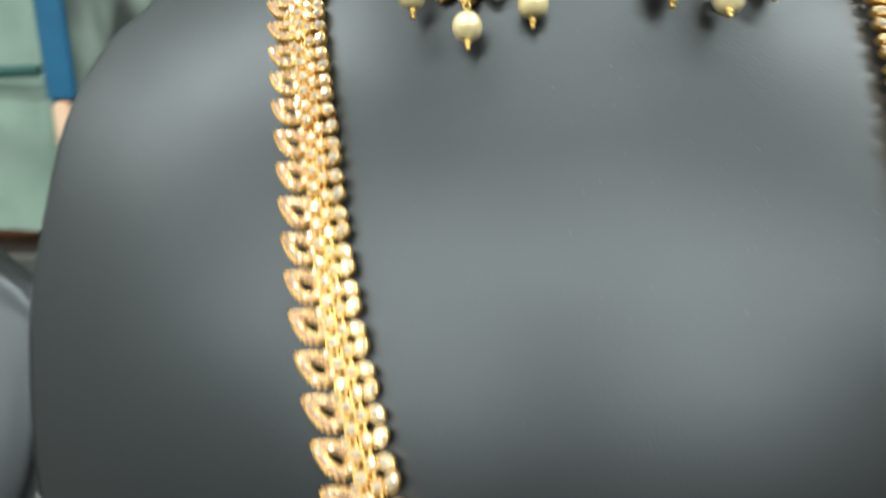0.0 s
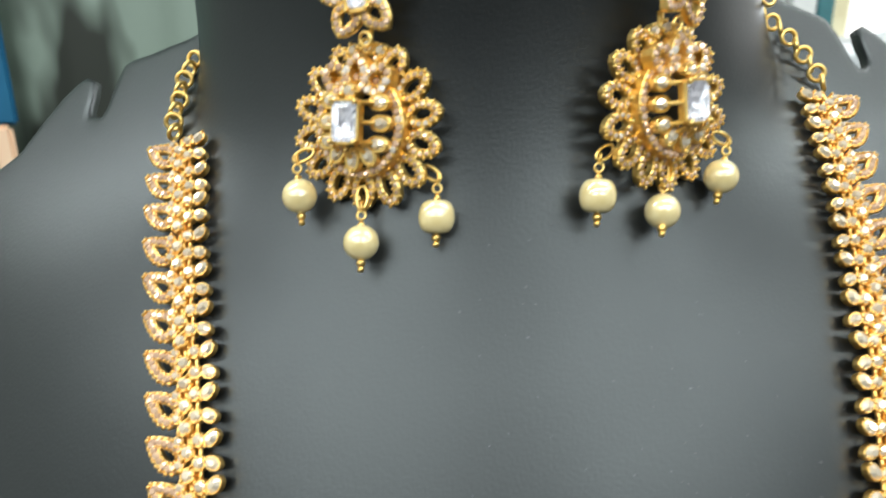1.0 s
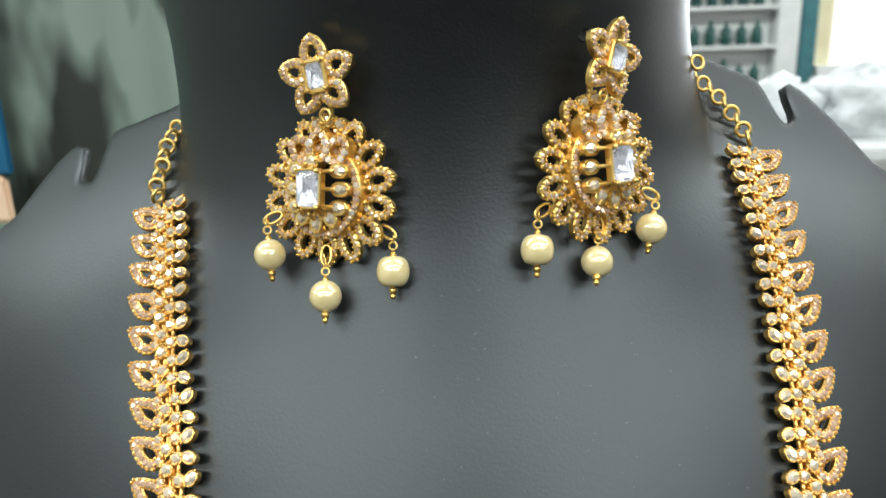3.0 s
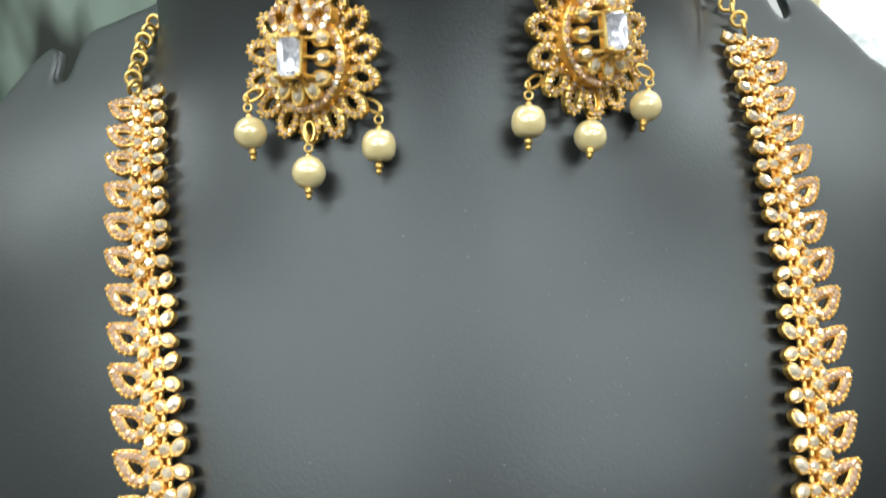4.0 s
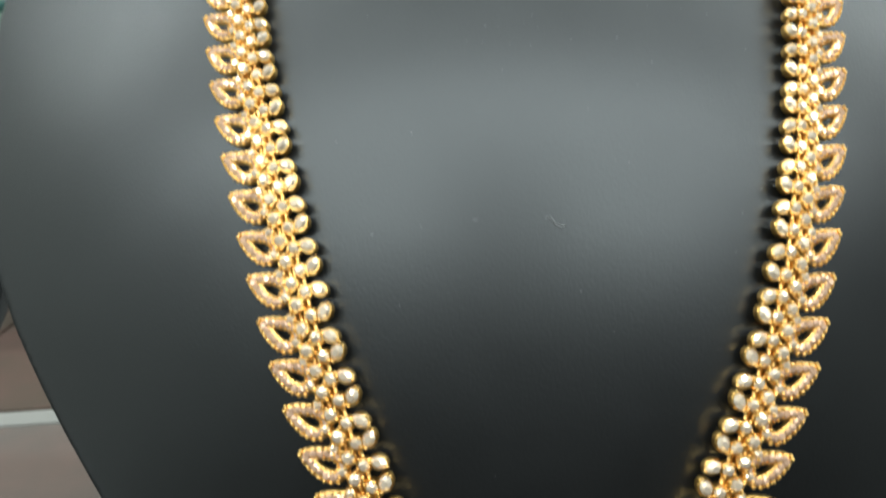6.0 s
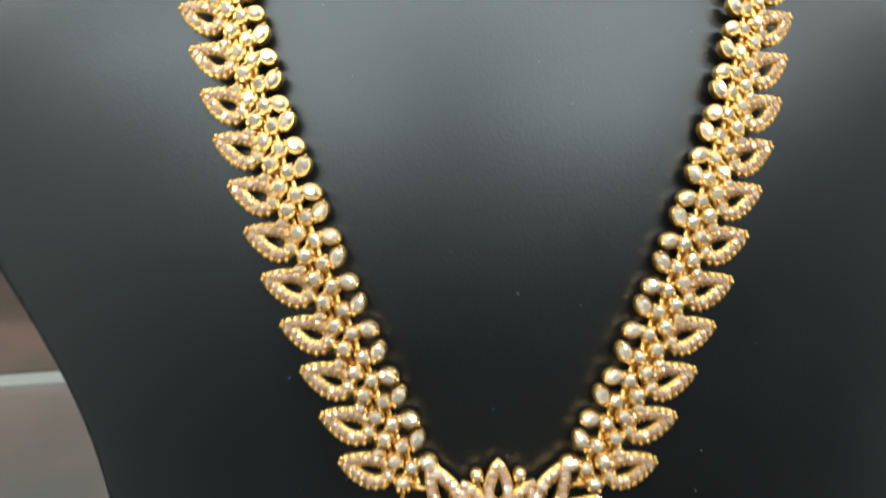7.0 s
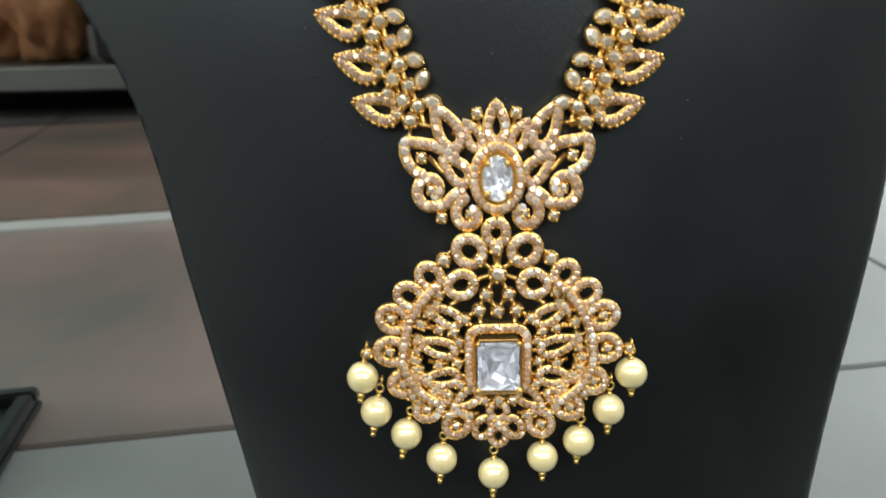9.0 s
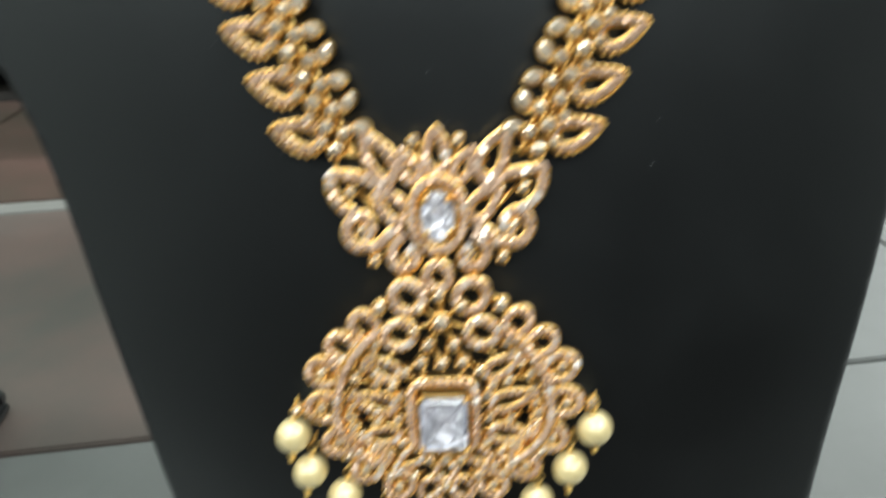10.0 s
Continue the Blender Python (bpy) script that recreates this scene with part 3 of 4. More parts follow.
def brooch():
    j = Jewel()
    j.pave_band(round_line((0, 0), 5.3, 6.8, 40), 1.9, -0.6, 1.5, True, 1.5, 0.68)
    j.metal.band(round_line((0, 0), 3.7, 5.0, 30), 0.7, -0.6, 2.0)
    j.pave_band(drop_line((0, 8.0), (0, 16.0), 1.8), 2.0)
    for t in (45, 135, 225, 315):
        j.metal.bead(3.2 * math.cos(radians(t)), 4.5 * math.sin(radians(t)), 2.6, 0.75, 3, 6)
    for s in (-1, 1):
        j.pave_band(drop_line((s * 3.9, 6.6), (s * 7.0, 12.0), 1.35), 1.8)
        j.star(s * 4.4, 13.9, 1.6)
        j.bar((s * 4.4, 13.2), (s * 3.2, 9.5))
        j.pave_band(drop_line((s * 9.0, 6.9), (s * 13.9, 15.4), 2.0), 2.1)
        j.pave_band(drop_line((s * 6.6, -0.6), (s * 12.4, 4.8), 1.7), 1.95)
        j.pave_band([(s * 20.8, 8.2), (s * 17.5, 7.9), (s * 14.5, 7.4), (s * 11.5, 6.0), (s * 9.5, 5.0)], 2.15, closed=False)
        j.pave_band([(s * 21.0, 8.0), (s * 21.0, 5.5), (s * 20.2, 3.4), (s * 18.6, 1.7), (s * 16.8, 0.9)], 2.15, closed=False)
        j.star(s * 17.2, 4.7, 1.6)
        j.bar((s * 15.6, 5.0), (s * 12.2, 1.5), 0.6, 0.2)
        spiral = [(s * (15.2 - q * math.cos(t)), -2.3 + q * math.sin(t)) for t, q in zip(np.linspace(-0.3 * math.pi, 1.45 * math.pi, 20), np.linspace(1.6, 3.7, 20))]
        spiral += [(s * 12.0, -5.6), (s * 10.0, -3.6), (s * 8.0, -2.4)]
        j.pave_band(spiral, 2.15, closed=False)
        j.star(s * 15.0, -2.4, 1.5)
        spiral = [(s * (6.5 + q * math.cos(t)), -7.8 + q * math.sin(t)) for t, q in zip(np.linspace(0.42 * math.pi, -1.3 * math.pi, 20), np.linspace(3.6, 1.5, 20))]
        j.pave_band(spiral, 2.15, closed=False)
        j.bar((s * 6.8, -4.4), (s * 8.0, -2.6), 0.6, 0.2)
        j.star(s * 6.4, -7.8, 1.3)
        j.star(s * 12.9, -8.4, 1.6)
        j.bar((s * 12.9, -8.0), (s * 12.0, -6.0))
        j.bar((s * 20.0, 8.4), (s * 19.4, 11.5), 0.45)
        j.bar((s * 15.0, 11.5), (s * 18.0, 12.0), 0.45)
        j.bar((s * 8.5, 9.5), (s * 10.2, 10.0), 0.45)
        j.bar((s * 1.8, 9.5), (s * 4.0, 9.0), 0.45)
    j.metal.tube([(1.4 * math.cos(t), -9.2 + 1.5 * math.sin(t), 0.2) for t in np.linspace(0, 2 * math.pi, 14, endpoint=False)], 0.4, 6, True)
    return j


def rise(deg):
    t = radians(deg)
    return Vector((1, 0, 0)), Vector((0, -math.sin(t), math.cos(t))), Vector((0, -math.cos(t), -math.sin(t)))


jewel = brooch()
m_brooch = lay(0.2, -1.8, 40.8, *rise(5)) @ Matrix.Diagonal((0.95, 1, 1, 1))
ob = part("brooch", jewel.metal.mesh("brooch", rose), necklace, "openwork gold scroll brooch", m_brooch)
pave(jewel.pave.mesh("pave", crystal), ob)
jewel.fit_stones(ob)
gem(cut_stone("centre_stone", round_line((0, 0), 3.45, 4.9, 16), 2.4), ob, "oval clear stone")


def pendant():
    j = Jewel()
    # frame and bezel of the square stone
    j.pave_band(rounded_rect(6.5, 7.3, 2.6, 0.5), 1.75, -0.6, 1.9, True, 1.4, 0.62)
    j.metal.band(np.array(rect_line(5.15, 6.0, 0.9)) + (0, -0.7), 0.6, -0.6, 2.9)
    for a in (-1, 1):
        for b in (-1, 1):
            j.metal.bead(a * 4.6, b * 5.5 - 0.7, 3.5, 0.7, 3, 6)
    # raised arc inside the scalloped rim
    arc = [(21.4 * math.sin(t), 1.0 + (21.5 if math.cos(t) > 0 else 14.6) * math.cos(t)) for t in np.linspace(radians(40), radians(138), 46)]
    # crown of petals
    j.pave_band(round_line((-0.2, 29.4), 2.25, 2.5), 1.85, -0.6, 1.0)
    for s in (-1, 1):
        j.pave_band([(s * a, b) for a, b in arc], 1.75, -0.6, 1.9, False, 1.35, 0.62)
        for t in np.linspace(48, 142, 11):
            a, b = 18.5 * math.sin(radians(t)), 1.0 + (18.6 if t < 90 else 11.8) * math.cos(radians(t))
            j.set_stone(s * a, b, 0.95, 0.6)
            j.bar((s * a, b), (s * a * 1.13, b + (b - 1.0) * 0.13), 0.45)
        j.pave_band(drop_line((s * 3.9, 23.2), (s * 8.4, 27.6), 1.85, belly=0.05), 1.95, -0.6, 1.0)
        j.pave_band(drop_line((s * 5.2, 18.6), (s * 11.0, 17.0), 1.75, belly=0.08), 1.75, -0.6, 1.2)
        j.star(s * 11.8, 23.4, 2.0)
        j.bar((s * 12.2, 23.2), (s * 12.6, 19.8))
        j.bar((s * 12.2, 24.0), (s * 9.4, 25.6))
        for a, b, r in ((4.1, 23.3, 1.2), (5.3, 18.6, 1.0), (2.5, 15.5, 1.3), (4.2, 11.8, 1.3), (7.4, 9.8, 1.15), (10.0, 6.8, 1.1)):
            j.set_stone(s * a, b, r, 1.1)
        for p, q in (((0, 20.2), (4.1, 23.3)), ((0, 20.2), (5.3, 18.6)), ((0, 20.2), (2.5, 15.5)), ((2.5, 15.5), (4.2, 11.8)), ((4.2, 11.8), (3.8, 8.4)), ((7.4, 9.8), (5.8, 8.0)), ((2.5, 15.5), (0, 11.6)), ((0, 20.2), (0.8, 26.4)), ((4.2, 11.8), (7.4, 9.8)), ((5.3, 18.6), (7.8, 14.6)), ((7.8, 14.6), (10.6, 13.0))):
            j.bar((s * p[0], p[1]), (s * q[0], q[1]), 0.55)
        # scalloped rim; the lower scallops each hold a stone
        rim = ((15.4, 20.2, 2.9), (20.2, 15.7, 3.0), (24.1, 10.3, 3.3), (24.9, 2.4, 3.4), (22.0, -5.6, 3.3), (16.6, -12.0, 3.2), (9.9, -16.2, 3.2))
        for k, (a, b, r) in enumerate(rim):
            t = math.atan2(b - 1.0, a)
            c, ax = np.array((a, b)), np.array((math.cos(t), math.sin(t)))
            line = drop_line(c - ax * r * 1.2, c + ax * r * 0.74, r * 0.52, belly=0.02)
            line[:, 0] *= s
            j.pave_band(line, 1.7, -0.7, 0.8, True, 1.4, 0.68)
            if k > 1:
                j.set_stone(s * (a - ax[0] * 0.3), b - ax[1] * 0.3, 1.15, 0.7)
            j.star(s * (a - ax[0] * r * 1.25 - ax[1] * 2.5), b - ax[1] * r * 1.25 + ax[0] * 2.5, 1.35)
            j.bar((s * (a - ax[0] * r * 1.6), b - ax[1] * r * 1.6), (s * (a - ax[0] * r * 0.7), b - ax[1] * r * 0.7), 0.6)
        # outermost claws, from which the highest pearls hang
        j.star(s * 29.6, 2.0, 1.5)
        j.bar((s * 27.6, 2.2), (s * 29.6, 2.0), 0.6)
        # inner leaves
        for (ra, rb), (ta, tb), w in (((8.6, 8.8), (15.6, 12.6), 1.45), ((9.6, 2.0), (18.4, 4.6), 1.5), ((9.2, -3.8), (17.4, -5.0), 1.5), ((4.6, -7.6), (10.2, -11.6), 1.45), ((11.2, -8.6), (16.0, -9.6), 1.1)):
            j.pave_band(drop_line((s * ra, rb), (s * ta, tb), w), 1.5, -0.6, 0.9)
            j.bar((s * (ra - 2.2), rb), (s * ra, rb), 0.5)
        for a, b in ((17.6, 8.8), (19.2, 0.4), (8.8, 4.4), (9.2, -0.6), (8.6, -6.0), (18.0, 12.0), (16.4, 15.8), (13.0, 15.6), (20.6, 8.6), (21.6, -1.6), (19.6, -8.6), (13.2, -11.4), (13.2, 7.4), (13.4, -1.0), (14.4, -6.8), (11.6, -13.4), (3.2, -9.9), (6.6, -13.6)):
            j.set_stone(s * a, b, 1.1, 0.7)
            j.bar((s * a, b), (s * (a + 2.4), b + 0.9), 0.5)
            j.bar((s * a, b), (s * (a - 2.2), b + 0.4), 0.5)
        for p, q in (((12, 7.0), (18, 8.2)), ((16.0, 4.1), (21, 4.0)), ((14, 13), (18, 13.4)), ((15.4, -4.4), (19.6, -5.4)), ((9.6, -11.4), (10.4, -13.0)), ((6.0, -6.4), (9.0, -3.0)), ((13.2, 7.4), (13.4, 3.8))):
            j.bar((s * p[0], p[1]), (s * q[0], q[1]), 0.5)
        j.pave_band(drop_line((s * 2.2, -14.6), (s * 4.8, -18.8), 1.25, belly=0.05), 1.4)
    j.set_stone(0, 20.2, 1.75, 1.5, 6)
    j.set_stone(-0.2, 25.7, 1.3, 1.0)
    j.set_stone(0, 11.6, 1.3, 1.1)
    j.set_stone(0, -9.8, 1.2, 0.9)
    j.pave_band(drop_line((0, -10.8), (0, -14.6), 1.4, belly=0.1), 1.4)
    j.pave_band(drop_line((0, -16.6), (0, -21.0), 1.3, belly=0.1), 1.4)
    j.set_stone(0, -15.8, 1.1, 0.7)
    j.metal.tube([(0, 31.2, 0), (0, 33.2, 0.8)], 0.5, 6)
    return j


jewel = pendant()
m_pendant = lay(0.0, 3.0, 0.0, *rise(9))
ob = part("pendant", jewel.metal.mesh("pendant", rose), necklace, "fan-shaped openwork gold pendant", m_pendant)
pave(jewel.pave.mesh("pave", crystal), ob)
jewel.fit_stones(ob)
gem(cut_stone("centre_stone", rect_line(4.75, 5.65, 0.9), 3.3, 2.6), ob, "rectangular clear stone", pose(0, -0.7 * MM, 0))
DROPS = [(-31.0, -4.0, 8), (-28.2, -12.4, 10), (-21.4, -18.2, 12), (-13.3, -24.6, 6), (-1.2, -28.6, 2), (10.3, -24.6, 0), (18.7, -20.6, 4), (25.5, -12.8, 2), (30.4, -4.0, -4)]
for a, b, t in DROPS:
    pearl_drop(ob, a, b, -0.2, -t, 1.05, False, random.uniform(-8, 8))


# ---------------------------------------------------------------- chain ends
def ring_mesh(r, wire_r):
    return Shape().tube([(r * math.cos(t), r * math.sin(t), 0) for t in np.linspace(0, 2 * math.pi, 24, endpoint=False)], wire_r, 8, True).mesh("ring", gold)


RING = ring_mesh(1.65, 0.48)
CHAINS = {-1: [(-76.2, 270.5), (-77.4, 274.2), (-76.6, 278.0), (-77.2, 281.8), (-76.2, 285.4), (-75.2, 288.8)],
          1: [(64.4, 279.6), (63.4, 283.6), (61.8, 287.6), (60.0, 291.6), (57.2, 295.4), (54.0, 299.2)]}
for side, pts in CHAINS.items():
    for i, (x, z) in enumerate(along(pts, 2.3, False)):
        m = pose(x * MM, (front(x, z) - 2.6) * MM, z * MM, 90, 0, 0) @ pose(0, 0, 0, 0, 0, 18 * side) @ pose(0, 0, 0, 8, (random.uniform(-16, 16) if i % 2 else random.uniform(60, 82)), 0)
        part("ring", RING, necklace, "gold chain ring", m)


# ---------------------------------------------------------------- earrings
def earring_disc():
    j = Jewel()
    j.pave_band(round_line((0, -0.5), 7.7, 8.0, 44), 1.45, -0.6, 2.7, True, 1.3, 0.5, cover=0.42)
    n = 14
    for i in range(n):
        t = 2 * math.pi * i / n + math.pi / 2
        ax = np.array((math.cos(t), math.sin(t)))
        c = ax * 11.2 + (0, -0.5)
        j.pave_band(drop_line(c - ax * 2.7, c + ax * 2.6, 1.12, belly=0.1), 1.2, -1.0, 0.5, True, 1.2, 0.42, cover=0.33)
        for p in along(drop_line(c - ax * 3.2, c + ax * 3.4, 1.62, belly=0.1), 1.4):
            if (p - c) @ ax > -0.6:
                j.metal.bead(*p, 0.35, 0.36, 3, 6)
        p = ax * 8.4 + (0, -0.5)
        j.metal.bead(p[0], p[1], 0.6, 0.7, 3, 6)
    # raised bars with marquise stones from the ring up to the centre stone
    def raised(p, q, t):
        mid = tuple((u + v) / 2 for u, v in zip(p, q))
        j.metal.tube([(*p, 1.0), (mid[0], mid[1], 4.0), (*q, 6.4)], 0.42, 6)
        j.metal.band(round_line(mid, 1.75, 1.15, 14, t), 0.7, 2.8, 4.3)
        j.set_leaf(*mid, 2.9, 4.2, t)
        for e in (-1, 1):
            j.metal.bead(mid[0] + e * 1.9 * math.cos(t), mid[1] + e * 1.9 * math.sin(t), 4.3, 0.42, 3, 6)
    for s in (-1, 1):
        for q in (-3.3, 0.0, 3.3):
            raised((s * (7.6 - abs(q) * 0.25), q * 1.1), (s * 2.5, q * 0.95), 0.0)
    for q in (-1, 0, 1):
        t = radians(-90 + q * 33)
        raised((7.2 * math.cos(t), 8.0 * math.sin(t)), (3.6 * math.cos(t), 4.6 * math.sin(t)), t)
    j.pave_band(drop_line((0, 5.2), (0, 10.6), 1.35, belly=0.2), 1.2, 1.2, 4.2)
    for s in (-1, 1):
        j.pave_band(drop_line((s * 2.4, 5.4), (s * 5.4, 8.8), 1.25, belly=0.1), 1.2, 1.2, 4.0)
    j.set_stone(0, 4.9, 1.15, 6.0, 4, 3.0)
    j.metal.band(rect_line(2.45, 3.5, 0.6), 0.55, 5.4, 7.0)
    for a in (-1, 1):
        for b in (-1, 1):
            j.metal.bead(a * 2.2, b * 3.3, 7.6, 0.55, 3, 6)
    for a in (-2.6, 0, 2.6):
        j.set_stone(a, 12.6 - abs(a) * 0.25, 1.1, 0.8)
    j.metal.tube([(0, 13.0, -0.4), (0, 15.5, -0.4)], 0.6, 6)
    return j


def earring_flower():
    j = Jewel()
    for i in range(5):
        t = math.pi / 2 + 2 * math.pi * i / 5
        ax = np.array((math.cos(t), math.sin(t)))
        j.pave_band(drop_line(ax * 2.7, ax * 7.7, 1.6, belly=0.4), 1.6, -0.8, 0.6, True, 1.25, 0.46, cover=0.36)
    j.metal.band(rect_line(2.1, 3.0, 0.5), 0.8, -0.6, 1.8)
    for a in (-1, 1):
        for b in (-1, 1):
            j.metal.bead(a * 1.9, b * 2.8, 2.2, 0.5, 3, 6)
    j.metal.tube([(0, 0, -0.5), (0, 0, -5)], 0.5, 6)
    j.metal.tube([(1.1 * math.cos(t), -8.0 + 1.3 * math.sin(t), -0.2) for t in np.linspace(0, 2 * math.pi, 14, endpoint=False)], 0.38, 6, True)
    return j


disc, flower = earring_disc(), earring_flower()
DISC = (disc.metal.mesh("earring_disc", gold), disc.pave.mesh("pave", crystal))
FLOWER = (flower.metal.mesh("earring_flower", gold), flower.pave.mesh("pave", crystal))
GEM_BIG = cut_stone("centre_stone", rect_line(2.2, 3.25, 0.6), 7.4, 1.8)
GEM_SMALL = cut_stone("centre_stone", rect_line(1.65, 2.5, 0.5), 2.0, 1.6)


def facing(yaw, lean, roll):
    """Axes of a jewel that faces the viewer, turned to its side, leant and rolled (degrees)."""
    m = pose(0, 0, 0, 90 + lean, 0, yaw).to_3x3() @ pose(0, 0, 0, 0, 0, roll).to_3x3()
    return m.col[0], m.col[1], m.col[2]


def earring(label, size, centre, yaw, lean, roll, top, top_yaw, top_roll, drops):
    ring = thing("earring", label, "earring", None, "pair of earrings")
    d = part("disc", DISC[0], ring, "domed openwork gold disc", lay(*centre, *facing(yaw, lean, roll), size))
    pave(DISC[1], d)
    disc.fit_stones(d)
    gem(GEM_BIG, d, "rectangular clear stone")
    f = part("flower_top", FLOWER[0], ring, "five-petalled gold flower stud", lay(*top, *facing(top_yaw, 12, top_roll), 0.94))
    pave(FLOWER[1], f)
    flower.fit_stones(f)
    gem(GEM_SMALL, f, "small rectangular clear stone")
    for x, y, z, tilt, lean_y, barrel in drops:
        m = pose(x * MM, (y - 3.6) * MM, z * MM, 90 + lean_y, tilt, 0) @ Matrix.Scale(0.93, 4)
        part("pearl", BARREL if barrel else PEARL, ring, "cream pearl", m)
        part("pin", PIN, ring, "gold eye pin with two beads", m)
        # jump ring from the pin up to the disc
        top_eye = m @ Vector((0, 7.4 * MM, 0))
        way = Vector(centre) * MM - top_eye
        way.y += 2.0 * MM
        way.normalize()
        side = way.cross(Vector((0, 1, 0))).normalized()
        loop = [(top_eye + way * (1.5 + 2.1 * math.cos(t)) * MM + side * 1.0 * math.sin(t) * MM) / MM for t in np.linspace(0, 2 * math.pi, 16, endpoint=False)]
        part("jump_ring", Shape().tube(loop, 0.34, 6, True).mesh("jump_ring", gold), ring)
    return ring


earring("gold earring with domed stone-set disc and three cream pearls", 1.06, (-32.5, 6.0, 267.6), -25, 6, -7, (-32.8, -2.2, 288.2), -14, 5,
        [(-45.3, 12.4, 254.8, -4, 0, False), (-33.6, 8.3, 246.0, 0, -14, False), (-20.0, 7.4, 250.4, 2, 0, True)])
earring("gold earring turned sideways with domed disc and three cream pearls", 1.06, (21.8, 6.6, 270.4), 30, 6, 8, (24.2, -0.6, 290.2), 36, -10,
        [(8.5, 6.3, 253.6, 3, 0, True), (20.8, 9.4, 250.9, 12, -30, False), (33.6, 15.0, 257.5, 14, -8, False)])


# ---------------------------------------------------------------- room
def box(name, x0, x1, y0, y1, z0, z1, mat, parent=None, label="", bevel=0.0):
    bm = bmesh.new()
    bmesh.ops.create_cube(bm, size=1)
    for v in bm.verts:
        v.co = ((x0 + x1) / 2 + v.co.x * (x1 - x0), (y0 + y1) / 2 + v.co.y * (y1 - y0), (z0 + z1) / 2 + v.co.z * (z1 - z0))
    if bevel:
        bmesh.ops.bevel(bm, geom=bm.edges[:], offset=bevel, segments=2, affect="EDGES")
    me = bpy.data.meshes.new(name)
    bm.to_mesh(me)
    bm.free()
    me.materials.append(mat)
    ob = new(name, me)
    if parent:
        ob.parent = parent
    if label:
        ob["label"] = label
    return ob


def setting(ob, label, category):
    return tagged(ob, label, category, "", "structure")


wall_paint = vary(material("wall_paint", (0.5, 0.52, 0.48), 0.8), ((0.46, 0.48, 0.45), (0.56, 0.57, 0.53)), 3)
ceiling_paint = vary(material("ceiling_paint", (0.75, 0.75, 0.73), 0.85), ((0.36, 0.36, 0.35), (0.44, 0.44, 0.43)), 2)
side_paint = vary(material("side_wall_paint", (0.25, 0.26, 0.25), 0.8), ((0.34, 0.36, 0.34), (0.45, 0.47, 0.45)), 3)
dark_wood = vary(material("dark_laminate", (0.02, 0.018, 0.016), 0.4), ((0.014, 0.012, 0.011), (0.03, 0.026, 0.022)), 9)
tile_brown = vary(material("brown_floor_tile", (0.12, 0.075, 0.06), 0.35), ((0.014, 0.011, 0.010), (0.028, 0.022, 0.019)), 2.5, 6, (0.25, 0.5))
grout = vary(material("grout", (0.12, 0.12, 0.11), 0.9), ((0.10, 0.10, 0.09), (0.15, 0.15, 0.14)), 20)
green_panel = vary(material("pale_green_panel", (0.30, 0.40, 0.34), 0.5), ((0.175, 0.263, 0.210), (0.315, 0.411, 0.341)), 9, 5)
green_cloud = vary(material("blotched_green_cloth", (0.3, 0.36, 0.32), 0.6), ((0.021, 0.025, 0.019), (0.228, 0.289, 0.245)), 7.0, 3)
green_cloud.node_tree.nodes["Color Ramp"].color_ramp.elements[0].position = 0.45
green_cloud.node_tree.nodes["Color Ramp"].color_ramp.elements[1].position = 0.55
stretch = node(green_cloud, "ShaderNodeMapping", Scale=(1.5, 1.0, 0.55))
wire(green_cloud, green_cloud.node_tree.nodes["Texture Coordinate"], "Object", stretch, "Vector")
wire(green_cloud, stretch, "Vector", green_cloud.node_tree.nodes["Noise Texture"], "Vector")
blue_paint = vary(material("blue_paint", (0.01, 0.10, 0.20), 0.4), ((0.008, 0.075, 0.150), (0.016, 0.135, 0.260)), 8)
teal_paint = vary(material("teal_paint", (0.03, 0.14, 0.16), 0.4), ((0.03, 0.13, 0.15), (0.05, 0.20, 0.22)), 8)
cream_paint = vary(material("cream_paint", (0.75, 0.68, 0.42), 0.5), ((0.70, 0.62, 0.38), (0.80, 0.74, 0.50)), 8)
dark_green = vary(material("dark_green", (0.01, 0.05, 0.04), 0.5), ((0.014, 0.061, 0.052), (0.028, 0.123, 0.105)), 8)
peach = vary(material("peach_board", (0.6, 0.36, 0.24), 0.6), ((0.850, 0.525, 0.350), (0.850, 0.735, 0.525)), 5)
orange = vary(material("orange_bag", (0.35, 0.10, 0.03), 0.7), ((0.26, 0.085, 0.035), (0.50, 0.24, 0.10)), 22)
white_frame = vary(material("white_frame", (0.75, 0.77, 0.76), 0.5), ((0.70, 0.72, 0.71), (0.80, 0.81, 0.80)), 6)
daylight = bpy.data.materials.new("daylight_glow")
daylight.use_nodes = True
dn = daylight.node_tree
dn.nodes.remove(dn.nodes["Principled BSDF"])
glow = dn.nodes.new("ShaderNodeEmission")
glow.inputs[0].default_value, glow.inputs[1].default_value = (1.0, 1.0, 0.97, 1), 1.4
dn.links.new(glow.outputs[0], dn.nodes["Material Output"].inputs[0])

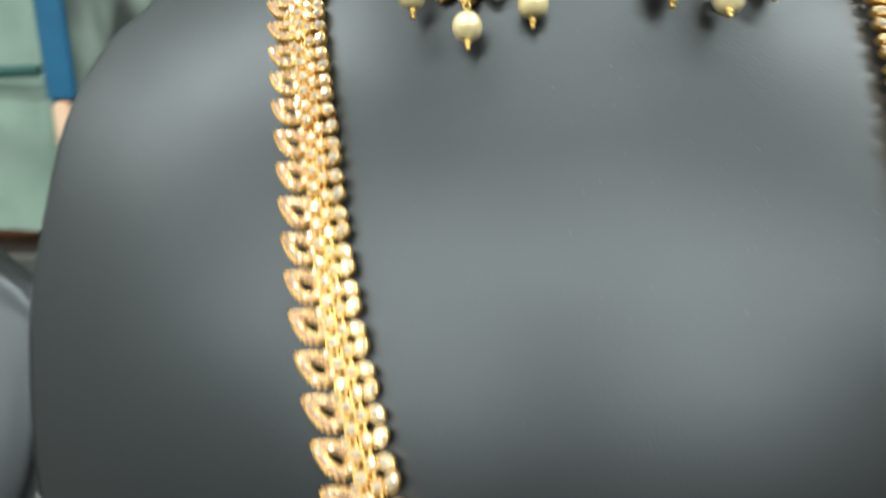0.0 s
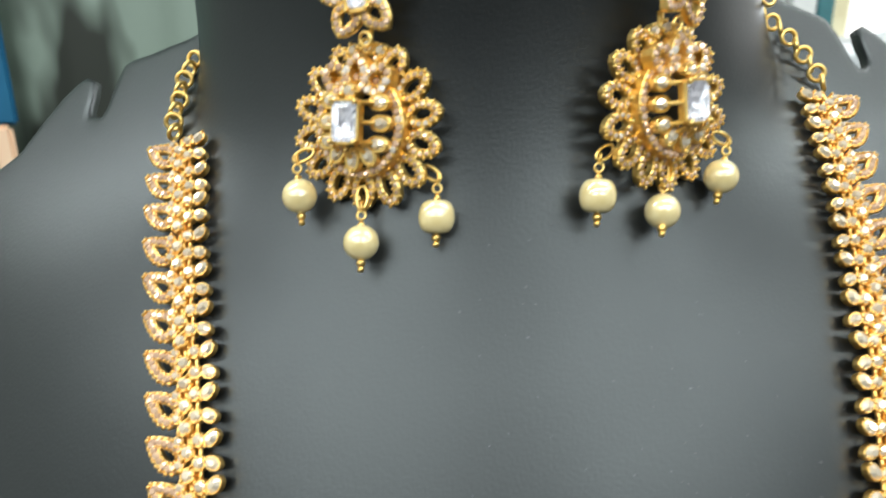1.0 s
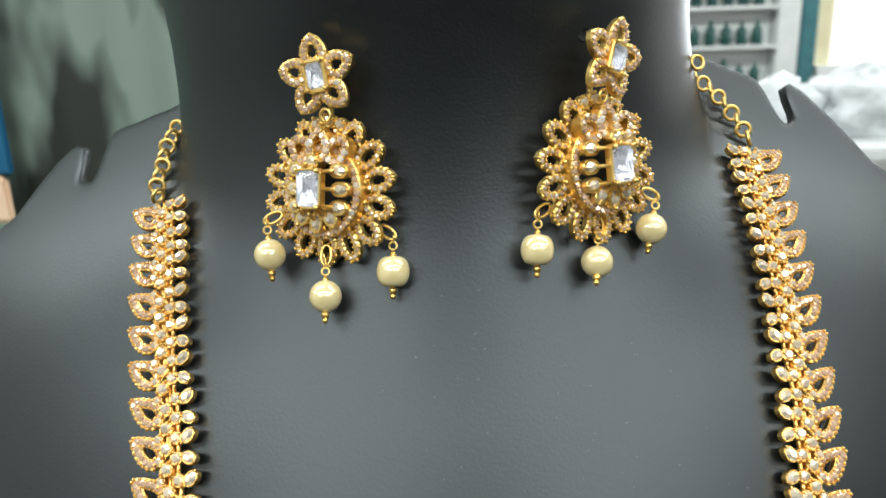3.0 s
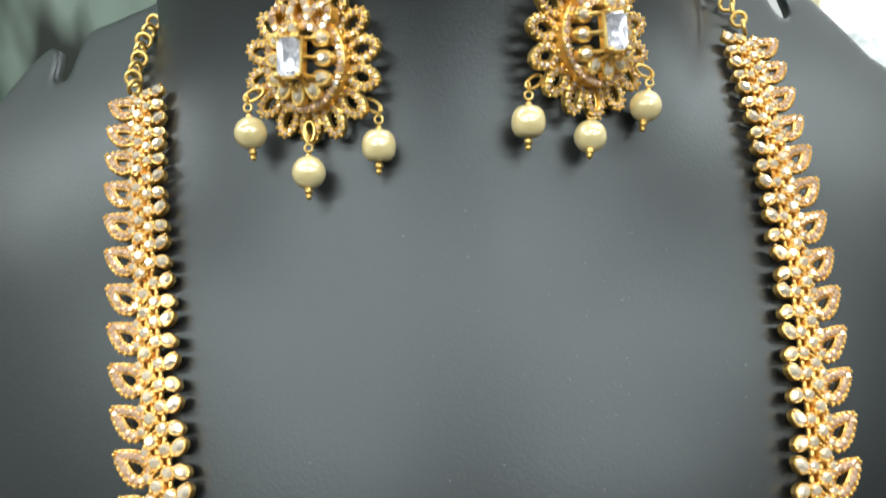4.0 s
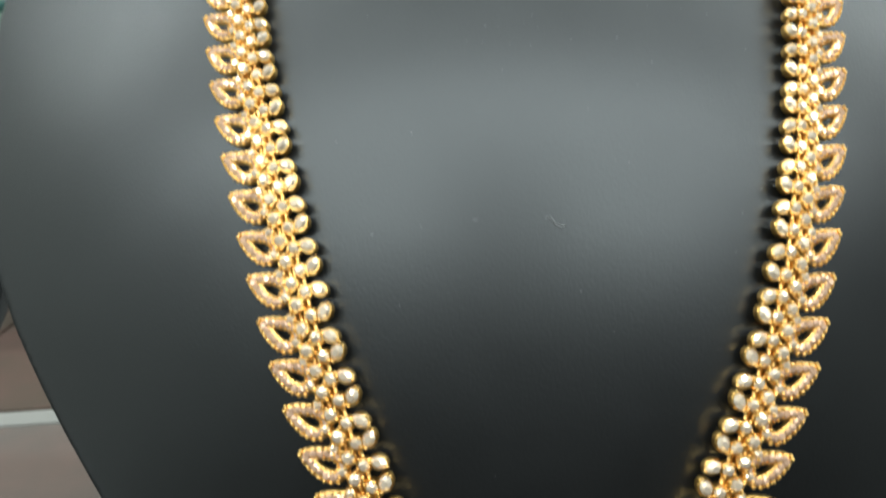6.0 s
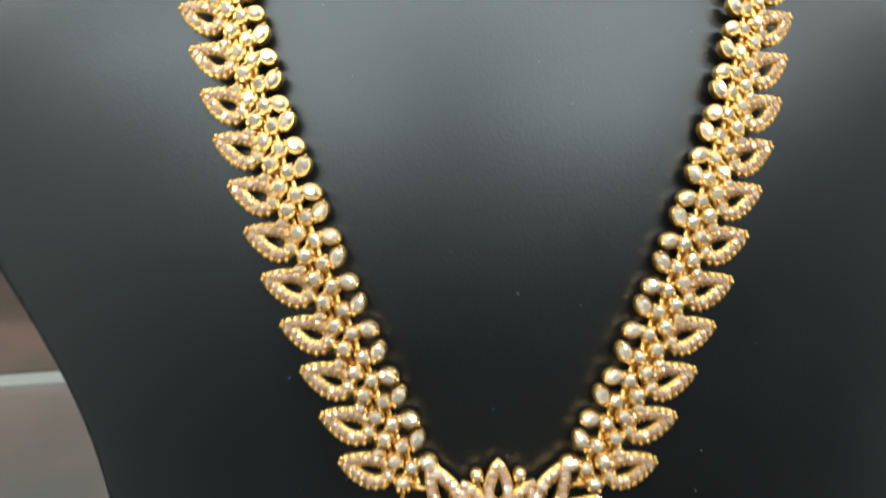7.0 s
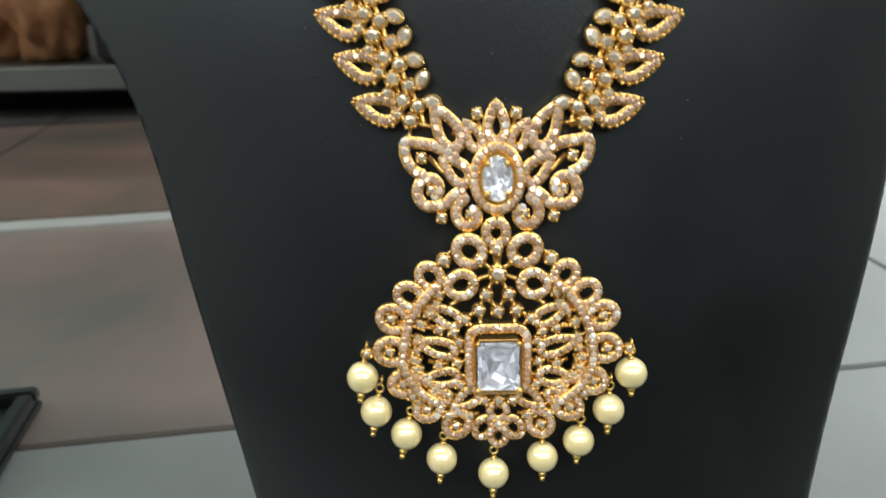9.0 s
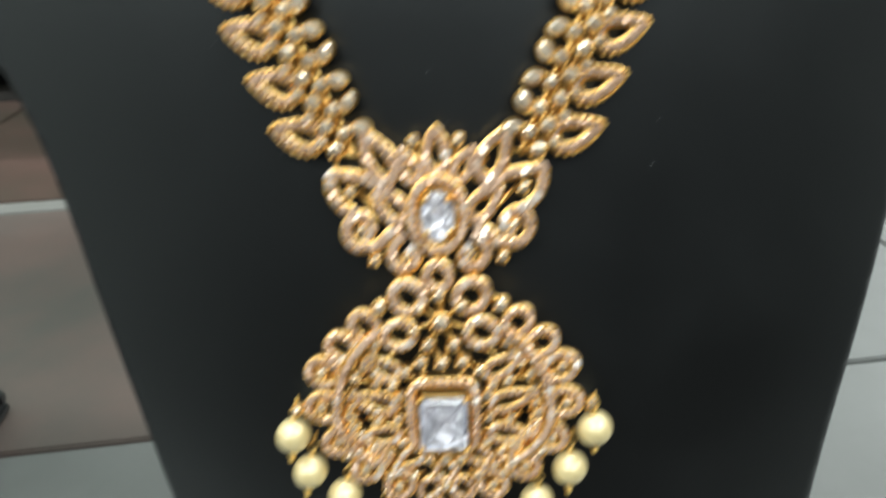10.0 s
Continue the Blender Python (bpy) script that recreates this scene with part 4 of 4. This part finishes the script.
X0, X1, Y0, Y1 = -3.4, 5.5, -5.3, 6.2
setting(box("wall_back", X0 - 0.1, X1 + 0.1, Y1, Y1 + 0.12, 0, CEILING, wall_paint), "pale painted back wall of the shop", "wall")
setting(box("wall_front", X0 - 0.1, X1 + 0.1, Y0 - 0.12, Y0, 0, CEILING, dark_wood), "plain dark wall behind the viewer", "wall")
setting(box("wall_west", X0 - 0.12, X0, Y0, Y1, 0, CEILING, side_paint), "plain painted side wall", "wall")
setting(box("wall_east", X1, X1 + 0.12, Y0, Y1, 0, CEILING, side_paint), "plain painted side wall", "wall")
setting(box("ceiling", X0 - 0.1, X1 + 0.1, Y0 - 0.1, Y1 + 0.1, CEILING, CEILING + 0.1, ceiling_paint), "plain grey-white ceiling", "ceiling")
floor = setting(box("floor", X0, X1, Y0, Y1, -0.1, -0.006, grout), "dark brown tiled shop floor", "floor")

for px, py, length, broad, watts in STRIPS:
    tagged(box("strip_lamp", px - length / 2 - 0.05, px + length / 2 + 0.05, py - broad / 2 - 0.02, py + broad / 2 + 0.02, CEILING - 0.065, CEILING, white_frame, None, "", 0.004), "long white ceiling light panel" if broad > 0.5 else "unseen long white ceiling strip light", "ceiling light", "ceiling lights")

# table that carries the bust
TOP = 0.97
slab_strip = vary(material("white_strip", (0.4, 0.4, 0.39), 0.4), ((0.20, 0.205, 0.19), (0.28, 0.28, 0.265)), 7, 6, (0.3, 0.5))
slab_light = vary(material("pale_slab", (0.40, 0.41, 0.40), 0.4), ((0.150, 0.157, 0.150), (0.205, 0.213, 0.206)), 7, 6, (0.3, 0.5))
slab_mix = vary(material("grey_and_rose_slab", (0.22, 0.22, 0.21), 0.4), ((0.090, 0.093, 0.083), (0.172, 0.124, 0.107)), 8.5, 7, (0.3, 0.5))
slab_brown = vary(material("brown_slab", (0.13, 0.075, 0.06), 0.4), ((0.050, 0.044, 0.031), (0.115, 0.062, 0.050)), 8.0, 7, (0.3, 0.5))
# rear slabs carry the bench edge's shadow, with some dirt, as a near-black colour
slab_shadow = vary(material("shadowed_slab", (0.04, 0.035, 0.03), 0.4), ((0.014, 0.012, 0.011), (0.035, 0.030, 0.026)), 7, 6, (0.3, 0.5))
table = thing("table", "long shop table topped with grey and brown slabs under the bust", "table", Matrix.Translation((-0.3, 0.3, 0)) @ pose(0, 0, 0, 0, 0, 8) @ Matrix.Translation((0.3, -0.3, 0)))
core = box("core", -1.3, 1.1, -0.12, 1.45, TOP - 0.06, TOP - 0.005, dark_wood, table, "", 0.004)
for x in (-1.2, 1.0):
    for y in (0.05, 1.35):
        box("leg", x - 0.04, x + 0.04, y - 0.04, y + 0.04, 0, TOP - 0.06, dark_wood, table)
for y0, y1, mat in ((-0.12, 0.139, slab_light), (0.139, 0.472, slab_mix), (0.472, 0.502, slab_strip), (0.502, 0.95, slab_brown), (0.95, 1.45, slab_shadow)):
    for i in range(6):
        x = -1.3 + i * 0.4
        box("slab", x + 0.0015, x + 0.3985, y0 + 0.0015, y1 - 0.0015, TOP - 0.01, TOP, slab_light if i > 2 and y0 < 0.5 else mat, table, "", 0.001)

# neighbouring bust, of which the rounded flank shows beside the main one
def second_bust():
    ob = thing("display_bust", "grey leatherette display bust standing beside the necklace bust", "display bust", Matrix.Translation((-0.30, 0.13, TOP)))
    v, f, nu, nw = [], [], 40, 34
    for i in range(nw + 1):
        w = i / nw
        half = smooth_at([(0, 60), (130, 84), (180, 104), (220, 129), (255, 132), (283, 127), (297, 105), (303, 80)], 303 * w)
        for j in range(nu + 1):
            u = -1 + 2 * j / nu
            v.append((half * math.sin(u * math.pi / 2), 150 * (w - 0.86) + 16 * (1 - abs(math.cos(u * math.pi / 2)) ** 0.5), 303 * w))
    n = nu + 1
    f = [(i * n + j, i * n + j + 1, (i + 1) * n + j + 1, (i + 1) * n + j) for i in range(nw) for j in range(nu)]
    m = len(v)
    v += [(x * 0.97, y + 8, z) for x, y, z in v]
    f += [tuple(m + q for q in g[::-1]) for g in f]
    ring = list(range(n)) + [i * n + nu for i in range(1, nw + 1)] + [nw * n + j for j in range(nu - 1, -1, -1)] + [i * n for i in range(nw - 1, 0, -1)]
    f += [(q, p, m + p, m + q) for p, q in zip(ring, ring[1:] + ring[:1])]
    part("body", mesh_of("body", v, f, [leather], None, True), ob)


second_bust()

# black tray whose corner lies beside the bust
tray_m = Matrix.Translation((-0.226, 0.185, TOP)) @ pose(0, 0, 0, 0, 0, 190)
tray = thing("tray", "black leatherette jewellery tray lying on the table", "tray", tray_m)
for nm, dims in (("bottom", (0, 0.24, 0, 0.18, 0, 0.006)), ("rim", (0, 0.24, 0, 0.008, 0.006, 0.013)), ("rim", (0, 0.008, 0.008, 0.18, 0.006, 0.013)), ("rim", (0.232, 0.24, 0.008, 0.18, 0.006, 0.013)), ("rim", (0.008, 0.232, 0.172, 0.18, 0.006, 0.013))):
    box(nm, *dims, leather, tray, "", 0.0015)

# pale green curtain hung from the ceiling behind the bust
curtain = thing("curtain", "pale green ribbed curtain with dark blotches behind the bust", "curtain", Matrix.Identity(4))
def cloth(name, x0, x1, y, z0, z1, waves, depth, mat):
    nx, nz = int((x1 - x0) / 0.004), 30
    v, f = [], []
    for k in range(nz + 1):
        for i in range(nx + 1):
            x = x0 + (x1 - x0) * i / nx
            w = depth * math.sin((x - x0) * waves + 0.6 * math.sin(x * 9)) + 0.3 * depth * math.sin(x * 140)
            v.append((x / MM, (y + w) / MM, (z0 + (z1 - z0) * k / nz + 0.006 * math.sin(x * 23) * (k == 0)) / MM))
    n = nx + 1
    f = [(k * n + i, k * n + i + 1, (k + 1) * n + i + 1, (k + 1) * n + i) for k in range(nz) for i in range(nx)]
    m = len(v)
    v += [(x, y + 2, z) for x, y, z in v]
    f += [tuple(m + q for q in g[::-1]) for g in f]
    return part(name, mesh_of(name, v, f, [mat], None, True), curtain)


cloth("drop", -0.95, -0.375, 0.56, 1.18, CEILING, 60, 0.006, green_panel)
cloth("drop", -0.46, 0.02, 0.60, 1.19, CEILING, 45, 0.006, green_cloud)
post = thing("blue_strap", "dark blue strap hanging beside the green curtain", "strap", Matrix.Identity(4))
box("strap", -0.329, -0.307, 0.458, 0.462, 1.300, CEILING, blue_paint, post, "", 0.002)
box("end_piece", -0.327, -0.312, 0.457, 0.463, 1.266, 1.300, peach, post, "peach-coloured end piece", 0.003)
rail = thing("cord", "dark green cord across the curtain", "cord", Matrix.Identity(4))
part("cord", Shape().tube([(-940, 545, 1322), (-600, 543, 1316), (-376, 541, 1321)], 5, 8).mesh("cord", dark_green), rail)

# back of the shop
cab = thing("low_cabinet", "dark low cabinet against the back of the shop", "cabinet", Matrix.Identity(4))
box("body", -3.3, 0.4, 5.3, 5.85, 0.12, 0.95, dark_wood, cab)
for i in range(5):
    box("door", -3.27 + i * 0.73, -2.57 + i * 0.73, 5.27, 5.298, 0.18, 0.9, dark_wood, cab)
    box("leg", -3.25 + i * 0.88, -3.20 + i * 0.88, 5.35, 5.4, 0, 0.12, dark_wood, cab)
ledge = thing("bench", "raised bench with a pale front edge behind the table", "bench", Matrix.Identity(4))
box("top", -2.0, 0.6, 1.02, 1.9, 1.0, 1.038, dark_wood, ledge, "", 0.004)
box("edge", -2.0, 0.6, 1.0, 1.018, 1.006, 1.04, slab_strip, ledge, "pale front edge", 0.002)
for x in (-1.95, 0.55):
    for y in (1.06, 1.85):
        box("leg", x - 0.03, x + 0.03, y - 0.03, y + 0.03, 0, 1.0, dark_wood, ledge)
def lump(name, x, y, z, rx, ry, rz, mat, seed, label, category, group=""):
    """A soft crumpled bag or bundle with creases, flat underneath."""
    bm = bmesh.new()
    bmesh.ops.create_icosphere(bm, subdivisions=4, radius=1)
    shift = Vector((seed * 3.7, seed * 1.3, seed * 2.1))
    for v in bm.verts:
        n = noise.noise(v.co * 2.2 + shift) * 0.3 + noise.noise(v.co * 6.0 + shift) * 0.14 + abs(noise.noise(v.co * 4.0 - shift)) * 0.12
        v.co = (v.co.x * rx * (1 + n), v.co.y * ry * (1 + n), max(v.co.z, -0.75) * rz * (1 + n * (v.co.z > -0.75)))
    me = bpy.data.meshes.new(name)
    bm.to_mesh(me)
    bm.free()
    me.materials.append(mat)
    me.polygons.foreach_set("use_smooth", [True] * len(me.polygons))
    ob = new(name, me)
    ob.location = (x, y, z + 0.75 * rz)
    return tagged(ob, label, category, group)


lump("bag", -0.665, 1.13, 1.04, 0.062, 0.05, 0.10, orange, 1.0, "crumpled orange-brown bag standing on the bench", "bag", "bags on the bench")
lump("bag", -0.80, 1.16, 1.04, 0.06, 0.05, 0.085, orange, 2.3, "crumpled orange-brown bag standing on the bench", "bag", "bags on the bench")
tagged(box("box", -0.57, -0.38, 1.06, 1.3, 1.04, 1.2, dark_wood, None, "", 0.006), "black box beside the wooden crate", "box")
# crumpled plastic bags beyond the far shoulder
plastic = vary(material("clouded_plastic", (0.45, 0.47, 0.48), 0.25), ((0.48, 0.50, 0.51), (0.85, 0.87, 0.88)), 22, 5)
rack = thing("rack", "grey metal rack carrying plastic bags", "rack", Matrix.Identity(4))
box("top", 0.40, 1.5, 0.95, 1.3, 1.20, 1.22, white_frame, rack, "", 0.003)
for x in (0.42, 1.48):
    for y in (0.97, 1.28):
        box("leg", x - 0.012, x + 0.012, y - 0.012, y + 0.012, 0, 1.20, white_frame, rack)
for x, r in ((0.50, 0.085), (0.65, 0.095), (0.82, 0.10), (1.02, 0.10), (1.24, 0.11)):
    lump("plastic_bag", x, 1.1, 1.22, r, r * 0.8, r * 0.6, plastic, x * 9, "crumpled cloudy plastic bag lying on the rack", "plastic bag", "plastic bags")
window = setting(thing("window_1", "", "", Matrix.Identity(4)), "bright shop window with a white frame", "window")
box("pane", 3.2, 5.2, 6.12, 6.16, 1.1, 2.5, daylight, window, "pane glowing like daylight")
box("frame", 3.08, 3.2, 6.05, 6.19, 1.0, 2.5, cream_paint, window, "cream window frame")
box("sill", 3.08, 5.3, 5.98, 6.19, 1.0, 1.1, white_frame, window)
# unseen glowing panes along the side wall, added to brighten the neck's right edge
added_glow = setting(thing("side_glow", "", "", Matrix.Identity(4)), "unseen glowing panes added to light the side of the neck", "window")
for k in range(1, 4):
    box("pane", 5.44, 5.48, -0.6 + k * 1.6, 0.92 + k * 1.6, 0.08, 2.4, daylight, added_glow, "pane glowing like daylight")
for k in range(1, 5):
    box("frame", 5.40, 5.497, -0.68 + k * 1.6, -0.6 + k * 1.6, 0.0, 2.5, white_frame, added_glow)
tagged(box("white_post", 2.73, 2.91, 5.98, 6.18, 0.0, 2.6, white_frame, None, "", 0.01), "white square post beside the shelf", "post")
tagged(box("teal_post", 2.93, 3.06, 6.0, 6.15, 0.3, 2.5, teal_paint, None, "", 0.01), "teal post beside the window", "post")
shelf = thing("wall_shelf", "white wall shelf with dark bottles", "shelf", Matrix.Identity(4))
box("back", 1.9, 2.72, 6.1, 6.18, 0.9, 2.2, white_frame, shelf)
for z in (0.95, 1.25, 1.55):
    box("board", 1.9, 2.72, 5.95, 6.1, z, z + 0.03, white_frame, shelf)
rng = random.Random(8)
for z in (0.98, 1.28, 1.58):
    for i in range(6):
        x = 1.96 + i * 0.125
        h = rng.uniform(0.14, 0.22)
        tube = [(x / MM, 6020, z / MM + q * h / MM) for q in (0, 0.7, 0.8, 1.0)]
        rad = [40, 40, 16, 14]
        v, f = [], []
        for (cx, cy, cz), r in zip(tube, rad):
            v += [(cx + r * math.cos(2 * math.pi * k / 10), cy + r * math.sin(2 * math.pi * k / 10), cz) for k in range(10)]
        for k in range(3):
            f += [(k * 10 + j, k * 10 + (j + 1) % 10, (k + 1) * 10 + (j + 1) % 10, (k + 1) * 10 + j) for j in range(10)]
        f += [tuple(range(10))[::-1], tuple(range(30, 40))]
        ob = new("bottle", mesh_of("bottle", v, f, [dark_green], None, True))
        tagged(ob, "small dark green bottle on the shelf", "bottle", "bottles on the shelf")

# floor tiles
def tile_mesh(name, mat, sx, sy):
    bm = bmesh.new()
    bmesh.ops.create_cube(bm, size=1)
    for v in bm.verts:
        v.co = (v.co.x * sx, v.co.y * sy, v.co.z * 0.006)
    bmesh.ops.bevel(bm, geom=[e for e in bm.edges if all(q.co.z > 0 for q in e.verts)], offset=0.002, segments=1, affect="EDGES")
    me = bpy.data.meshes.new(name)
    bm.to_mesh(me)
    bm.free()
    me.materials.append(mat)
    return me


TILE = tile_mesh("tile", tile_brown, 0.695, 0.694)
for r in range(16):
    for c in range(13):
        ob = new("tile", TILE)
        ob.parent = floor
        ob.location = (X0 + 0.35 + c * 0.70, Y0 + (r + 0.5) * 0.70, -0.003)
